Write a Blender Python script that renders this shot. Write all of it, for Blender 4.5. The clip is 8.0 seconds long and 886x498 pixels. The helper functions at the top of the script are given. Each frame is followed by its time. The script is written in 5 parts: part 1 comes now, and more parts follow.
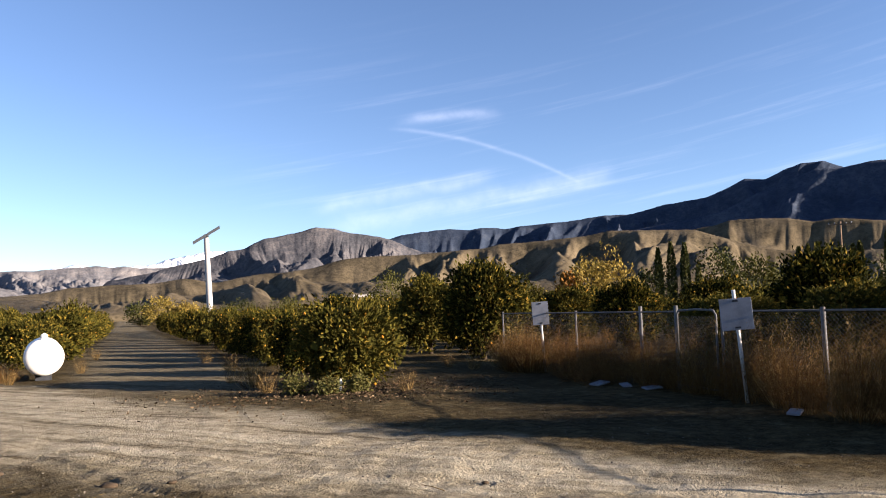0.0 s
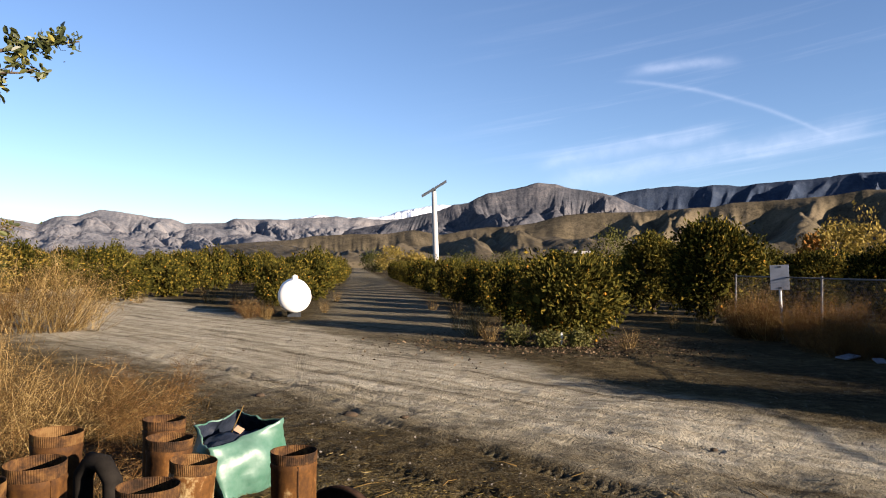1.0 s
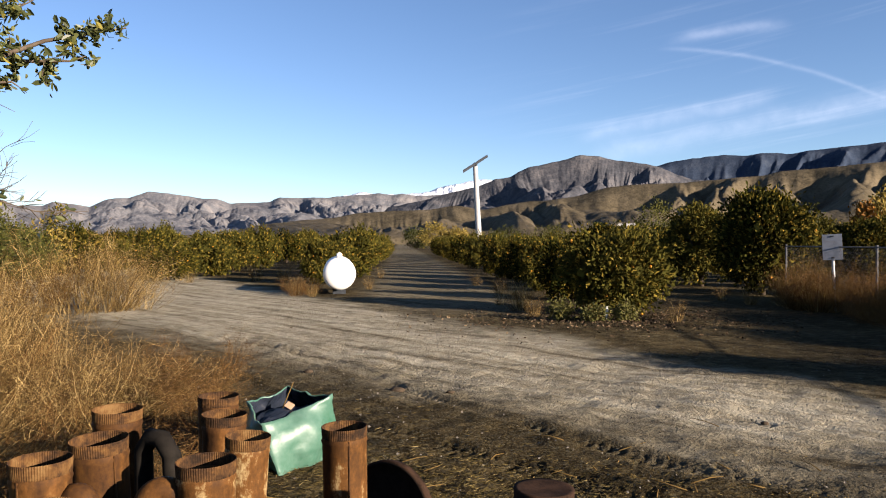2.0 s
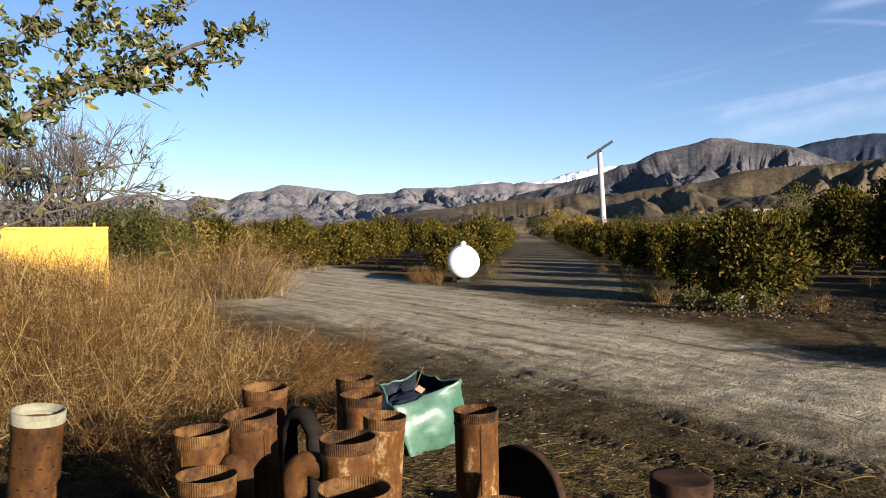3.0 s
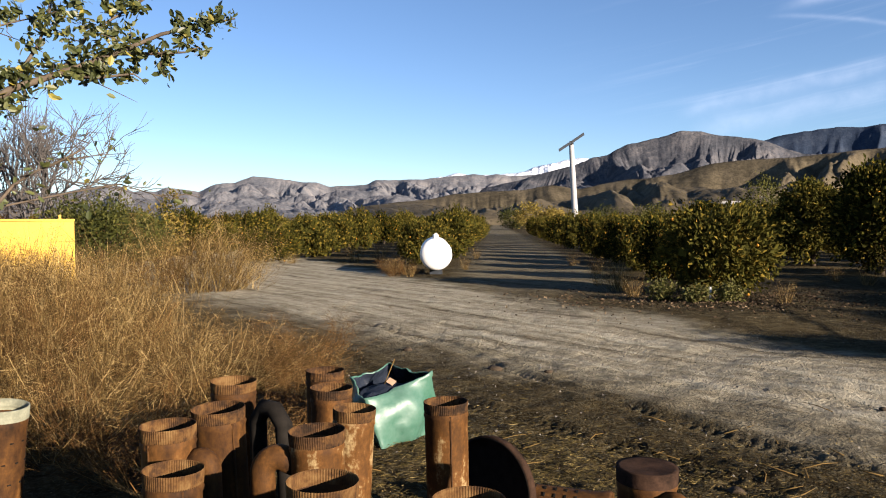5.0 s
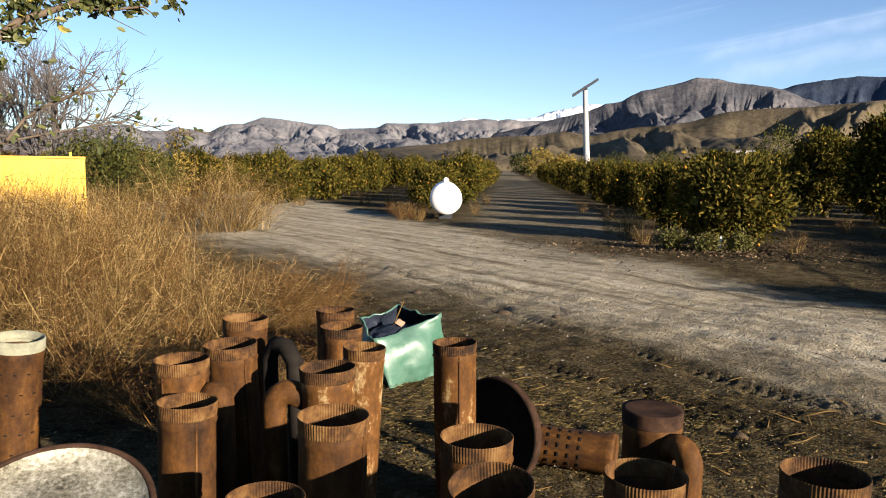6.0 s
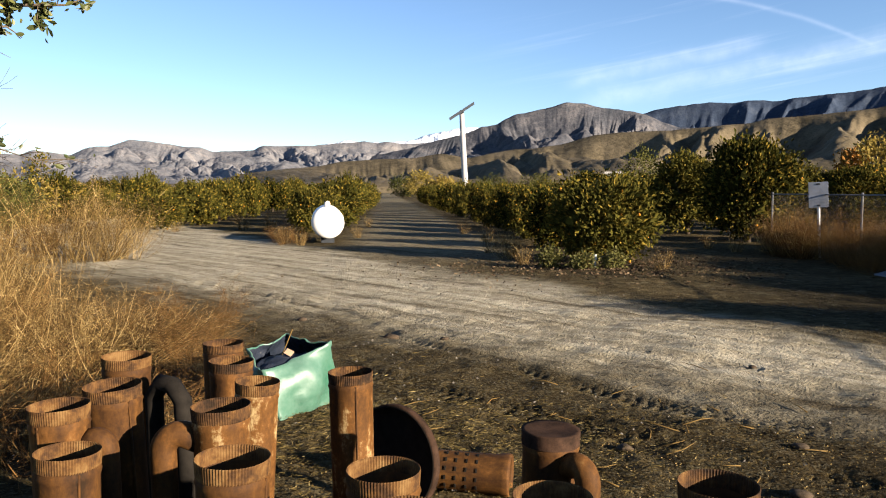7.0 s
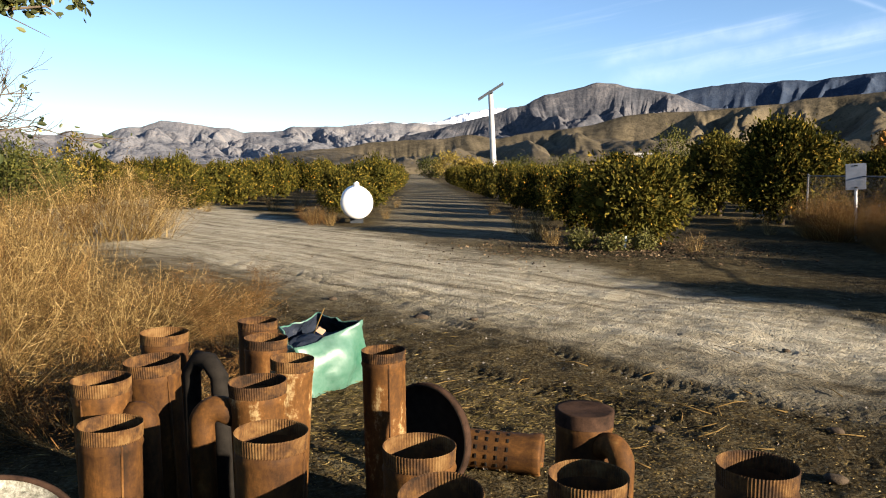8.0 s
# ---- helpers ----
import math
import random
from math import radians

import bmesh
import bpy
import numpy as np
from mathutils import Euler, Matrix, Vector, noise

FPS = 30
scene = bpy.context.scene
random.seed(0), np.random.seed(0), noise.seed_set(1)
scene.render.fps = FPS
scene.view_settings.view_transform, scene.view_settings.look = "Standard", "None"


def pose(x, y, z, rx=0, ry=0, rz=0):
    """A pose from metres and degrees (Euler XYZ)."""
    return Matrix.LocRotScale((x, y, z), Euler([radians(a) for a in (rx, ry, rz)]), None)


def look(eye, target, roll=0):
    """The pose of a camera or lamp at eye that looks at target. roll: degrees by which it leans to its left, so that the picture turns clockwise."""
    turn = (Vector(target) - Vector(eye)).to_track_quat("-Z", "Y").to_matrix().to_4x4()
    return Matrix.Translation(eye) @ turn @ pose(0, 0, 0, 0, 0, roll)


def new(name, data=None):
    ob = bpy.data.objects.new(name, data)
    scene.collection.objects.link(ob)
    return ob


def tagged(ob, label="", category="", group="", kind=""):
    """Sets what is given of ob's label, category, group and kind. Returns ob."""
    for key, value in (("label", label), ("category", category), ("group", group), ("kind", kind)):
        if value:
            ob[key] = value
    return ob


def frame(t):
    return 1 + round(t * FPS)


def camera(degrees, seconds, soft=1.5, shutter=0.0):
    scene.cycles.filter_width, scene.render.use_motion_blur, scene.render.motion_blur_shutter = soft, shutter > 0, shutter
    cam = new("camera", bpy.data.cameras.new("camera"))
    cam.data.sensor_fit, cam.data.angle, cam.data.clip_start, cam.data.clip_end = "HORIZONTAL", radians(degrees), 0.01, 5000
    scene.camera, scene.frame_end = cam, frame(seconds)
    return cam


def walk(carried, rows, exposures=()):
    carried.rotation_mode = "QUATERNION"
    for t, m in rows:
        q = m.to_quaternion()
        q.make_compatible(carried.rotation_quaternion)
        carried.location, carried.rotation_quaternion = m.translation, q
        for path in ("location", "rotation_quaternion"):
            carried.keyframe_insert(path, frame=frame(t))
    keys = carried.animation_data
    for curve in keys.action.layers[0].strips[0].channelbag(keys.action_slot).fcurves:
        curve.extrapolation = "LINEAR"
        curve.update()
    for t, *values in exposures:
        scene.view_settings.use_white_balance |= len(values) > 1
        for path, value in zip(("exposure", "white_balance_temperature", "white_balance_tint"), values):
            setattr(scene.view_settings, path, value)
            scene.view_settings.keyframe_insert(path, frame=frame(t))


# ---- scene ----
cam = camera(60.93, 8.0, soft=1.05)
PATH = [
    (0.0, pose(0.175, -0.016, 1.627, 94.68, 1.35, -23.12)),
    (0.5, pose(0.138, 0.002, 1.605, 92.61, -1.27, -13.03)),
    (1.0, pose(0.120, 0.020, 1.603, 91.34, -1.09, -6.56)),
    (2.3, pose(0.101, 0.008, 1.612, 89.25, 1.02, -0.37)),
    (2.5, pose(0.092, -0.005, 1.612, 89.73, 1.30, 3.06)),
    (3.0, pose(0.077, -0.013, 1.600, 88.60, 0.41, 5.97)),
    (3.5, pose(0.079, -0.023, 1.595, 87.79, 0.53, 6.55)),
    (4.0, pose(0.082, -0.024, 1.599, 87.99, 0.31, 6.64)),
    (4.5, pose(0.090, -0.025, 1.597, 88.29, 0.73, 5.05)),
    (4.7, pose(0.094, -0.022, 1.604, 88.33, 0.78, 4.57)),
    (5.8, pose(0.079, -0.005, 1.588, 84.59, -0.63, 2.62)),
    (6.0, pose(0.082, -0.011, 1.587, 83.80, -0.56, 4.68)),
    (6.5, pose(0.055, 0.006, 1.591, 83.94, -0.44, 1.08)),
    (7.0, pose(0.025, -0.002, 1.608, 85.52, -0.01, -4.41)),
    (7.5, pose(0.014, -0.004, 1.602, 84.82, 0.15, -4.88)),
    (8.0, pose(-0.000, 0.000, 1.600, 84.09, -0.15, -2.29)),
]
EXPOSURES = [(0.0, 2.15, 6300, 22), (1.0, 1.9, 6250, 20), (2.5, 1.78, 6150, 19), (3.5, 1.6, 6050, 19), (4.0, 1.55, 6050, 19), (4.5, 1.68, 6050, 18), (5.8, 1.82, 6150, 17), (6.5, 2.05, 6300, 16), (7.0, 2.08, 6300, 15), (8.0, 2.12, 6300, 14)]
walk(cam, PATH, EXPOSURES)

# ---- light ----
SUN_AZ, SUN_EL = 129.2, 13.5   # clockwise from +y, and above the horizon
sun_data = bpy.data.lights.new("sun", "SUN")
sun_data.energy, sun_data.angle, sun_data.color = 5.0, radians(0.53), (1.0, 0.86, 0.64)
sun = new("sun", sun_data)
sun.matrix_world = look((0, 0, 0), (-math.sin(radians(SUN_AZ)) * math.cos(radians(SUN_EL)),
                                    -math.cos(radians(SUN_AZ)) * math.cos(radians(SUN_EL)), -math.sin(radians(SUN_EL))))


class Nodes:
    """Short hand for building a node tree."""

    def __init__(self, tree):
        self.tree = tree
        tree.nodes.clear()

    def add(self, kind, props=None, **inputs):
        n = self.tree.nodes.new(kind)
        for k, v in (props or {}).items():
            setattr(n, k, v)
        for k, v in inputs.items():
            key = int(k[1:]) if k[0] == "i" and k[1:].isdigit() else k.replace("_", " ")
            self.put(n.inputs[key], v)
        return n

    def put(self, socket, v):
        if isinstance(v, bpy.types.Node):
            v = v.outputs[0]
        if isinstance(v, bpy.types.NodeSocket):
            self.tree.links.new(v, socket)
        elif isinstance(v, tuple) and len(v) == 3 and socket.type == "RGBA":
            socket.default_value = (*v, 1)
        else:
            socket.default_value = v

    def math(self, op, a, b=0.0, c=0.0, clamp=False):
        return self.add("ShaderNodeMath", {"operation": op, "use_clamp": clamp}, i0=a, i1=b, i2=c).outputs[0]

    def noise(self, vec, scale, detail=4.0, rough=0.55, distortion=0.0):
        return self.add("ShaderNodeTexNoise", None, Vector=vec, Scale=scale, Detail=detail, Roughness=rough, Distortion=distortion).outputs[0]

    def ramp(self, fac, stops):
        n = self.add("ShaderNodeValToRGB", None, Fac=fac)
        e = n.color_ramp.elements
        while len(e) < len(stops):
            e.new(0.5)
        for el, (p, c) in zip(e, stops):
            el.position = p
            el.color = (*c, 1) if isinstance(c, tuple) else (c, c, c, 1)
        return n.outputs[0]

    def mix(self, fac, a, b, blend="MIX"):
        n = self.add("ShaderNodeMix", {"data_type": "RGBA", "blend_type": blend})
        self.put(n.inputs[0], fac)
        self.put(n.inputs[6], a)
        self.put(n.inputs[7], b)
        return n.outputs[2]

    def smooth(self, v, lo, hi):
        n = self.add("ShaderNodeMapRange", {"interpolation_type": "SMOOTHSTEP"}, Value=v)
        n.inputs[1].default_value, n.inputs[2].default_value = lo, hi
        return n.outputs[0]


def build_world():
    world = bpy.data.worlds.new("sky")
    scene.world = world
    world.use_nodes = True
    n = Nodes(world.node_tree)
    sky = n.add("ShaderNodeTexSky", {"sky_type": "NISHITA", "sun_disc": False, "sun_elevation": radians(SUN_EL), "sun_rotation": radians(SUN_AZ),
                                     "altitude": 500.0, "air_density": 0.85, "dust_density": 0.0, "ozone_density": 2.3})
    way = n.add("ShaderNodeTexCoord").outputs["Generated"]
    xyz = n.add("ShaderNodeSeparateXYZ", None, Vector=way)
    az = n.math("MULTIPLY", n.math("ARCTAN2", xyz.outputs[0], xyz.outputs[1]), 57.2958)
    el = n.math("MULTIPLY", n.math("ARCSINE", xyz.outputs[2]), 57.2958)
    place = n.add("ShaderNodeCombineXYZ", None, X=az, Y=el)
    wob = n.math("MULTIPLY", n.math("SUBTRACT", n.noise(place, 0.35, 4.0), 0.5), 1.6)

    def trail(az0, az1, e0, slope, bend, wide):
        u = n.math("SUBTRACT", az, az0)
        mid = n.math("ADD", n.math("MULTIPLY_ADD", n.math("MULTIPLY", u, u), bend, e0), n.math("MULTIPLY", u, slope))
        off = n.math("DIVIDE", n.math("SUBTRACT", n.math("ADD", el, n.math("MULTIPLY", wob, wide)), mid), wide)
        body = n.math("EXPONENT", n.math("MULTIPLY", n.math("MULTIPLY", off, off), -1.0))
        ends = n.math("MULTIPLY", n.smooth(az, az0 - 1.2, az0 + 1.6), n.smooth(az, az1 + 0.8, az1 - 1.6))
        return n.math("MULTIPLY", body, ends)
    streak = n.add("ShaderNodeCombineXYZ", None, X=n.math("MULTIPLY", az, 0.05), Y=n.math("MULTIPLY_ADD", az, -0.16, el))
    veil = n.math("MULTIPLY", n.smooth(n.noise(streak, 0.9, 6.0, 0.6), 0.5, 0.8), n.math("MULTIPLY", n.smooth(el, 2.0, 7.0), n.smooth(el, 24.0, 9.0)))
    veil = n.math("MULTIPLY", veil, n.smooth(az, 2.0, 20.0))
    rag = n.math("MULTIPLY_ADD", n.noise(place, 0.8, 5.0), 1.3, 0.1)
    cloud = n.math("ADD", n.math("MULTIPLY", trail(20.6, 27.6, 14.35, 0.16, -0.014, 0.34), 0.16),
                   n.math("MULTIPLY", trail(20.0, 33.6, 13.75, -0.08, -0.0175, 0.15), 0.11))
    cloud = n.math("ADD", cloud, n.math("MULTIPLY", trail(14.0, 27.0, 7.9, 0.17, 0.0, 0.5), 0.14))
    cloud = n.math("ADD", cloud, n.math("MULTIPLY", trail(15.0, 36.0, 6.6, 0.15, 0.0, 0.7), 0.15))
    cloud = n.math("MULTIPLY", cloud, rag)
    cloud = n.math("ADD", cloud, n.math("MULTIPLY", veil, 0.13), clamp=True)
    rich = n.add("ShaderNodeHueSaturation", None, Saturation=1.02, Color=sky.outputs[0])
    lit = n.mix(cloud, rich, (9.0, 9.2, 9.6))
    bg = n.add("ShaderNodeBackground", None, Color=lit, Strength=0.05)
    out = n.add("ShaderNodeOutputWorld")
    world.node_tree.links.new(bg.outputs[0], out.inputs[0])


build_world()


# ---- materials ----
def material(name, build, rough=0.8, metal=0.0, spec=0.1, through_light=0.0):
    m = bpy.data.materials.new(name)
    m.use_nodes = True
    n = Nodes(m.node_tree)
    p = n.add("ShaderNodeBsdfPrincipled", None, Roughness=rough, Metallic=metal)
    p.inputs["Specular IOR Level"].default_value = spec
    out = n.add("ShaderNodeOutputMaterial")
    where = n.add("ShaderNodeTexCoord").outputs["Object"]
    made = build(n, where, p)
    color, height, dist = made if isinstance(made, tuple) and len(made) == 3 and not isinstance(made[0], float) else (made, None, 0)
    n.put(p.inputs["Base Color"], color)
    if height is not None:
        b = n.add("ShaderNodeBump", None, Strength=1.0, Distance=dist, Height=height)
        n.put(p.inputs["Normal"], b)
    last = p.outputs[0]
    if through_light:
        tr = n.add("ShaderNodeBsdfTranslucent", None)
        n.put(tr.inputs[0], color)
        mx = n.add("ShaderNodeMixShader", None)
        mx.inputs[0].default_value = through_light
        m.node_tree.links.new(last, mx.inputs[1])
        m.node_tree.links.new(tr.outputs[0], mx.inputs[2])
        last = mx.outputs[0]
    m.node_tree.links.new(last, out.inputs[0])
    return m


def ground_look(n, w, p):
    xyz = n.add("ShaderNodeSeparateXYZ", None, Vector=w)
    x, y = xyz.outputs[0], xyz.outputs[1]
    big = n.noise(w, 0.35, 5.0)
    edge = n.math("MULTIPLY", n.math("SUBTRACT", n.noise(w, 0.6, 6.0, 0.65), 0.5), 3.0)
    u = n.math("ADD", n.math("ADD", n.math("MULTIPLY", x, 0.73), n.math("MULTIPLY", y, 0.685)), edge)
    v = n.math("ADD", n.math("ADD", n.math("MULTIPLY", x, 0.89), n.math("MULTIPLY", y, 0.455)), edge)
    road = n.math("MULTIPLY", n.smooth(u, 5.0, 7.2), n.smooth(v, 8.6, 7.0))
    flow = n.add("ShaderNodeMapping", {"vector_type": "TEXTURE"}, Vector=w)
    flow.inputs["Rotation"].default_value, flow.inputs["Scale"].default_value = (0, 0, radians(131)), (3.2, 0.3, 1)
    run = n.noise(flow, 0.8, 7.0, 0.68)
    fine = n.noise(w, 38.0, 5.0, 0.7)
    grit = n.add("ShaderNodeTexVoronoi", None, Vector=w, Scale=34.0).outputs[0]
    mid = n.noise(w, 5.0, 6.0, 0.7)
    soil = n.ramp(n.math("MULTIPLY_ADD", mid, 0.65, n.math("MULTIPLY", big, 0.35)), [(0.38, (0.0137, 0.009391, 0.004001)), (0.5, (0.04323, 0.03119, 0.014)), (0.62, (0.09184, 0.06834, 0.03202))])
    gravel = n.ramp(n.math("MULTIPLY_ADD", run, 0.7, n.math("MULTIPLY", mid, 0.3)), [(0.38, (0.1439, 0.1181, 0.07976)), (0.5, (0.2831, 0.2482, 0.1787)), (0.61, (0.3982, 0.3603, 0.2745))])
    alley = n.math("MULTIPLY", n.math("MULTIPLY", n.smooth(x, -1.6, -0.2), n.smooth(x, 3.9, 2.8)), n.smooth(y, 15.0, 20.0))
    road = n.math("MAXIMUM", road, n.math("MULTIPLY", alley, 0.3))
    col = n.mix(road, soil, gravel)
    col = n.mix(n.math("MULTIPLY", n.smooth(fine, 0.45, 0.75), 0.35), col, (0.2306, 0.2165, 0.1465))
    col = n.mix(n.math("MULTIPLY", n.smooth(fine, 0.5, 0.25), 0.5), col, (0.03229, 0.02406, 0.01301))
    patch = n.noise(w, 1.7, 7.0, 0.7)
    col = n.mix(n.math("MULTIPLY", n.smooth(run, 0.45, 0.34), 0.42), col, (0.02768, 0.01973, 0.008946))
    col = n.mix(n.math("MULTIPLY", n.smooth(patch, 0.5, 0.34), 0.42), col, (0.0346, 0.02502, 0.01261))
    col = n.mix(n.math("MULTIPLY", n.smooth(patch, 0.56, 0.7), 0.3), col, (0.2122, 0.1876, 0.1139))
    h = n.math("ADD", n.math("MULTIPLY_ADD", mid, 0.6, n.math("MULTIPLY", run, 0.5)), n.math("ADD", n.math("MULTIPLY", fine, 0.3), n.math("MULTIPLY", grit, -0.12)))
    return col, h, 0.11


def hill_look(dark, mid, light, scale):
    def build(n, w, p):
        a = n.noise(w, scale, 8.0, 0.65)
        spots = n.add("ShaderNodeTexVoronoi", None, Vector=w, Scale=scale * 14).outputs[0]
        b = n.noise(w, scale * 6, 6.0, 0.7)
        c = n.ramp(n.math("MULTIPLY_ADD", a, 0.6, n.math("MULTIPLY", b, 0.4)), [(0.36, dark), (0.5, mid), (0.64, light)])
        c = n.mix(n.math("MULTIPLY", n.smooth(spots, 0.4, 0.2), 0.5), c, dark)
        return c, n.math("MULTIPLY_ADD", b, 1.0, n.math("MULTIPLY", spots, 0.3)), 0.6 / scale * 0.03
    return build


def leaf_look(*stops, tint=(0.14, 0.12, 0.025)):
    def build(n, w, p):
        isle = n.add("ShaderNodeNewGeometry").outputs["Random Per Island"]
        c = n.ramp(isle, list(stops))
        r = n.add("ShaderNodeObjectInfo").outputs["Random"]
        return n.mix(n.math("MULTIPLY", r, 0.3), c, tint)
    return build


def plain(a, b, scale=6.0, bump=0.0):
    def build(n, w, p):
        v = n.math("MULTIPLY_ADD", n.noise(w, scale, 6.0, 0.6), 0.7, n.math("MULTIPLY", n.noise(w, scale * 9, 4.0, 0.7), 0.3))
        c = n.ramp(v, [(0.35, a), (0.65, b)])
        return (c, v, bump) if bump else c
    return build


def rust_look(n, w, p, pale=0.0):
    r = n.add("ShaderNodeObjectInfo").outputs["Random"]
    moved = n.add("ShaderNodeVectorMath", {"operation": "ADD"}, i0=w)
    n.put(moved.inputs[1], n.add("ShaderNodeCombineXYZ", None, X=n.math("MULTIPLY", r, 37.0), Y=n.math("MULTIPLY", r, 91.0)))
    drip = n.add("ShaderNodeMapping", None, Vector=moved)
    drip.inputs["Scale"].default_value = (7, 7, 2.6)
    a = n.noise(drip, 1.6, 7.0, 0.65)
    b = n.noise(moved, 45.0, 6.0, 0.75)
    t = n.math("MULTIPLY_ADD", a, 0.7, n.math("MULTIPLY", b, 0.3))
    t = n.math("ADD", t, n.math("MULTIPLY_ADD", n.math("SUBTRACT", r, 0.5), 0.1, pale))
    c = n.ramp(t, [(0.34, (0.01523, 0.008262, 0.003978)), (0.45, (0.03808, 0.01744, 0.00663)), (0.53, (0.05902, 0.02662, 0.007956)), (0.6, (0.09044, 0.03947, 0.01061)), (0.68, (0.2666, 0.1928, 0.09282) if pale else (0.1333, 0.06885, 0.02254))])
    n.put(p.inputs["Roughness"], n.math("MULTIPLY_ADD", b, 0.3, 0.55))
    return c, t, 0.004


M_GROUND = material("dry_dirt", ground_look, 0.97, spec=0.02)
M_BLUFF = material("bluff_scrub", hill_look((0.0288, 0.02419, 0.01555), (0.07488, 0.06048, 0.03802), (0.1152, 0.09216, 0.06048), 0.03), 0.95, spec=0.05)
# Scrub on the next two ranges is tinted blue-grey to carry distance haze.
M_MID = material("mountain_scrub_haze", hill_look((0.02738, 0.03156, 0.03916), (0.05989, 0.06041, 0.06801), (0.1198, 0.1118, 0.1113), 0.012), 0.95, spec=0.05)
M_LEFTHILL = material("hill_scrub_haze", hill_look((0.0683, 0.07408, 0.0871), (0.1306, 0.1282, 0.1348), (0.211, 0.1952, 0.1866), 0.014), 0.95, spec=0.05)
# Chaparral in dark blue: distance haze and slope shade are mixed into these colours.
M_HAZY_CHAPARRAL = material("chaparral", hill_look((0.016, 0.0248, 0.0432), (0.0288, 0.04, 0.064), (0.0528, 0.064, 0.0864), 0.012), 0.95, spec=0.05)
M_SNOW = material("snow_rock", hill_look((0.35, 0.38, 0.45), (0.75, 0.78, 0.84), (0.85, 0.87, 0.9), 0.004), 0.8, spec=0.2)
M_CITRUS = material("citrus_leaf", leaf_look((0.0, (0.00272, 0.00408, 0.00068)), (0.4, (0.01088, 0.0136, 0.00204)), (0.75, (0.0476, 0.04216, 0.00544)), (1.0, (0.1768, 0.1156, 0.017))), 0.85, spec=0.03, through_light=0.12)
M_ORANGE = material("orange_peel", plain((0.336, 0.128, 0.0096), (0.416, 0.2, 0.02), 20), 0.5)
M_BARK = material("bark", plain((0.0252, 0.0182, 0.0126), (0.056, 0.042, 0.028), 12, 0.01), 0.9)
M_GREYBARK = material("grey_bark", plain((0.04464, 0.03373, 0.02381), (0.0992, 0.07688, 0.05456), 14, 0.004), 0.85)
M_TANK = material("white_paint", plain((0.595, 0.5865, 0.561), (0.68, 0.6715, 0.646), 3), 0.4, spec=0.4)
M_STEEL = material("galvanised_steel", plain((0.06, 0.061, 0.062), (0.13, 0.13, 0.13), 8, 0.002), 0.6, metal=0.2)
M_DARKSTEEL = material("dark_painted_steel", plain((0.016, 0.0184, 0.0224), (0.036, 0.04, 0.0464), 8), 0.5)
M_TOWER = material("tower_paint", plain((0.2728, 0.2684, 0.264), (0.33, 0.3212, 0.3168), 1.5), 0.5)
M_RUST = material("rusted_steel", rust_look, 0.8, spec=0.08)
M_PALERUST = material("flaking_rust", lambda n, w, p: rust_look(n, w, p, 0.065), 0.8, spec=0.08)


def rim_look(n, w, p):
    r = n.add("ShaderNodeObjectInfo").outputs["Random"]
    moved = n.add("ShaderNodeVectorMath", {"operation": "ADD"}, i0=w)
    n.put(moved.inputs[1], n.add("ShaderNodeCombineXYZ", None, X=n.math("MULTIPLY", r, 53.0)))
    a = n.noise(moved, 16.0, 6.0, 0.7)
    c = n.ramp(n.math("ADD", a, n.math("MULTIPLY", n.math("SUBTRACT", r, 0.5), 0.2)), [(0.36, (0.0132, 0.00756, 0.004)), (0.48, (0.0396, 0.01944, 0.008)), (0.58, (0.077, 0.0378, 0.012)), (0.72, (0.121, 0.06912, 0.0256))])
    return c, a, 0.003


M_RIM = material("rusted_rim", rim_look, 0.75, spec=0.1)
M_SOOT = material("soot", plain((0.0064, 0.0056, 0.0048), (0.016, 0.0136, 0.0112), 20), 0.95, spec=0.05)
M_GREEN = material("green_plastic", plain((0.02728, 0.09424, 0.05952), (0.08928, 0.1587, 0.124), 3, 0.004), 0.42, spec=0.4, through_light=0.1)
M_DARKINSIDE = material("dark_plastic", plain((0.008, 0.0112, 0.0176), (0.02, 0.024, 0.036), 9, 0.01), 0.35)
M_CARD = material("cardboard", plain((0.2688, 0.1728, 0.1088), (0.3328, 0.224, 0.1472), 9), 0.9)
M_YELLOW = material("yellow_paint", plain((0.468, 0.2808, 0.0351), (0.5148, 0.3276, 0.0468), 2), 0.45)
M_ORANGEPAINT = material("orange_paint", plain((0.432, 0.162, 0.018), (0.48, 0.198, 0.03), 2), 0.5)
M_SIGN = material("sign_white", plain((0.1368, 0.1476, 0.1728), (0.2016, 0.216, 0.2484), 5), 0.55)
M_WHITEPOST = material("post_white", plain((0.36, 0.36, 0.348), (0.468, 0.462, 0.444), 9), 0.6)
M_STRAW = material("straw", leaf_look((0.0, (0.01936, 0.01144, 0.0044)), (0.45, (0.088, 0.05456, 0.0176)), (0.78, (0.2288, 0.1514, 0.05456)), (1.0, (0.4576, 0.3344, 0.1496)), tint=(0.1232, 0.0748, 0.022)), 0.8, spec=0.06, through_light=0.2)
M_REDWEED = material("russet_weed", leaf_look((0.0, (0.028, 0.0128, 0.0048)), (0.5, (0.088, 0.0432, 0.0136)), (0.85, (0.168, 0.092, 0.0288)), (1.0, (0.256, 0.168, 0.068)), tint=(0.096, 0.0528, 0.016)), 0.85, spec=0.06, through_light=0.2)
M_LEAF = material("branch_leaf", leaf_look((0.0, (0.0168, 0.027, 0.0096)), (0.55, (0.051, 0.066, 0.021)), (0.93, (0.114, 0.12, 0.036)), (1.0, (0.3, 0.24, 0.036))), 0.45, spec=0.4, through_light=0.3)
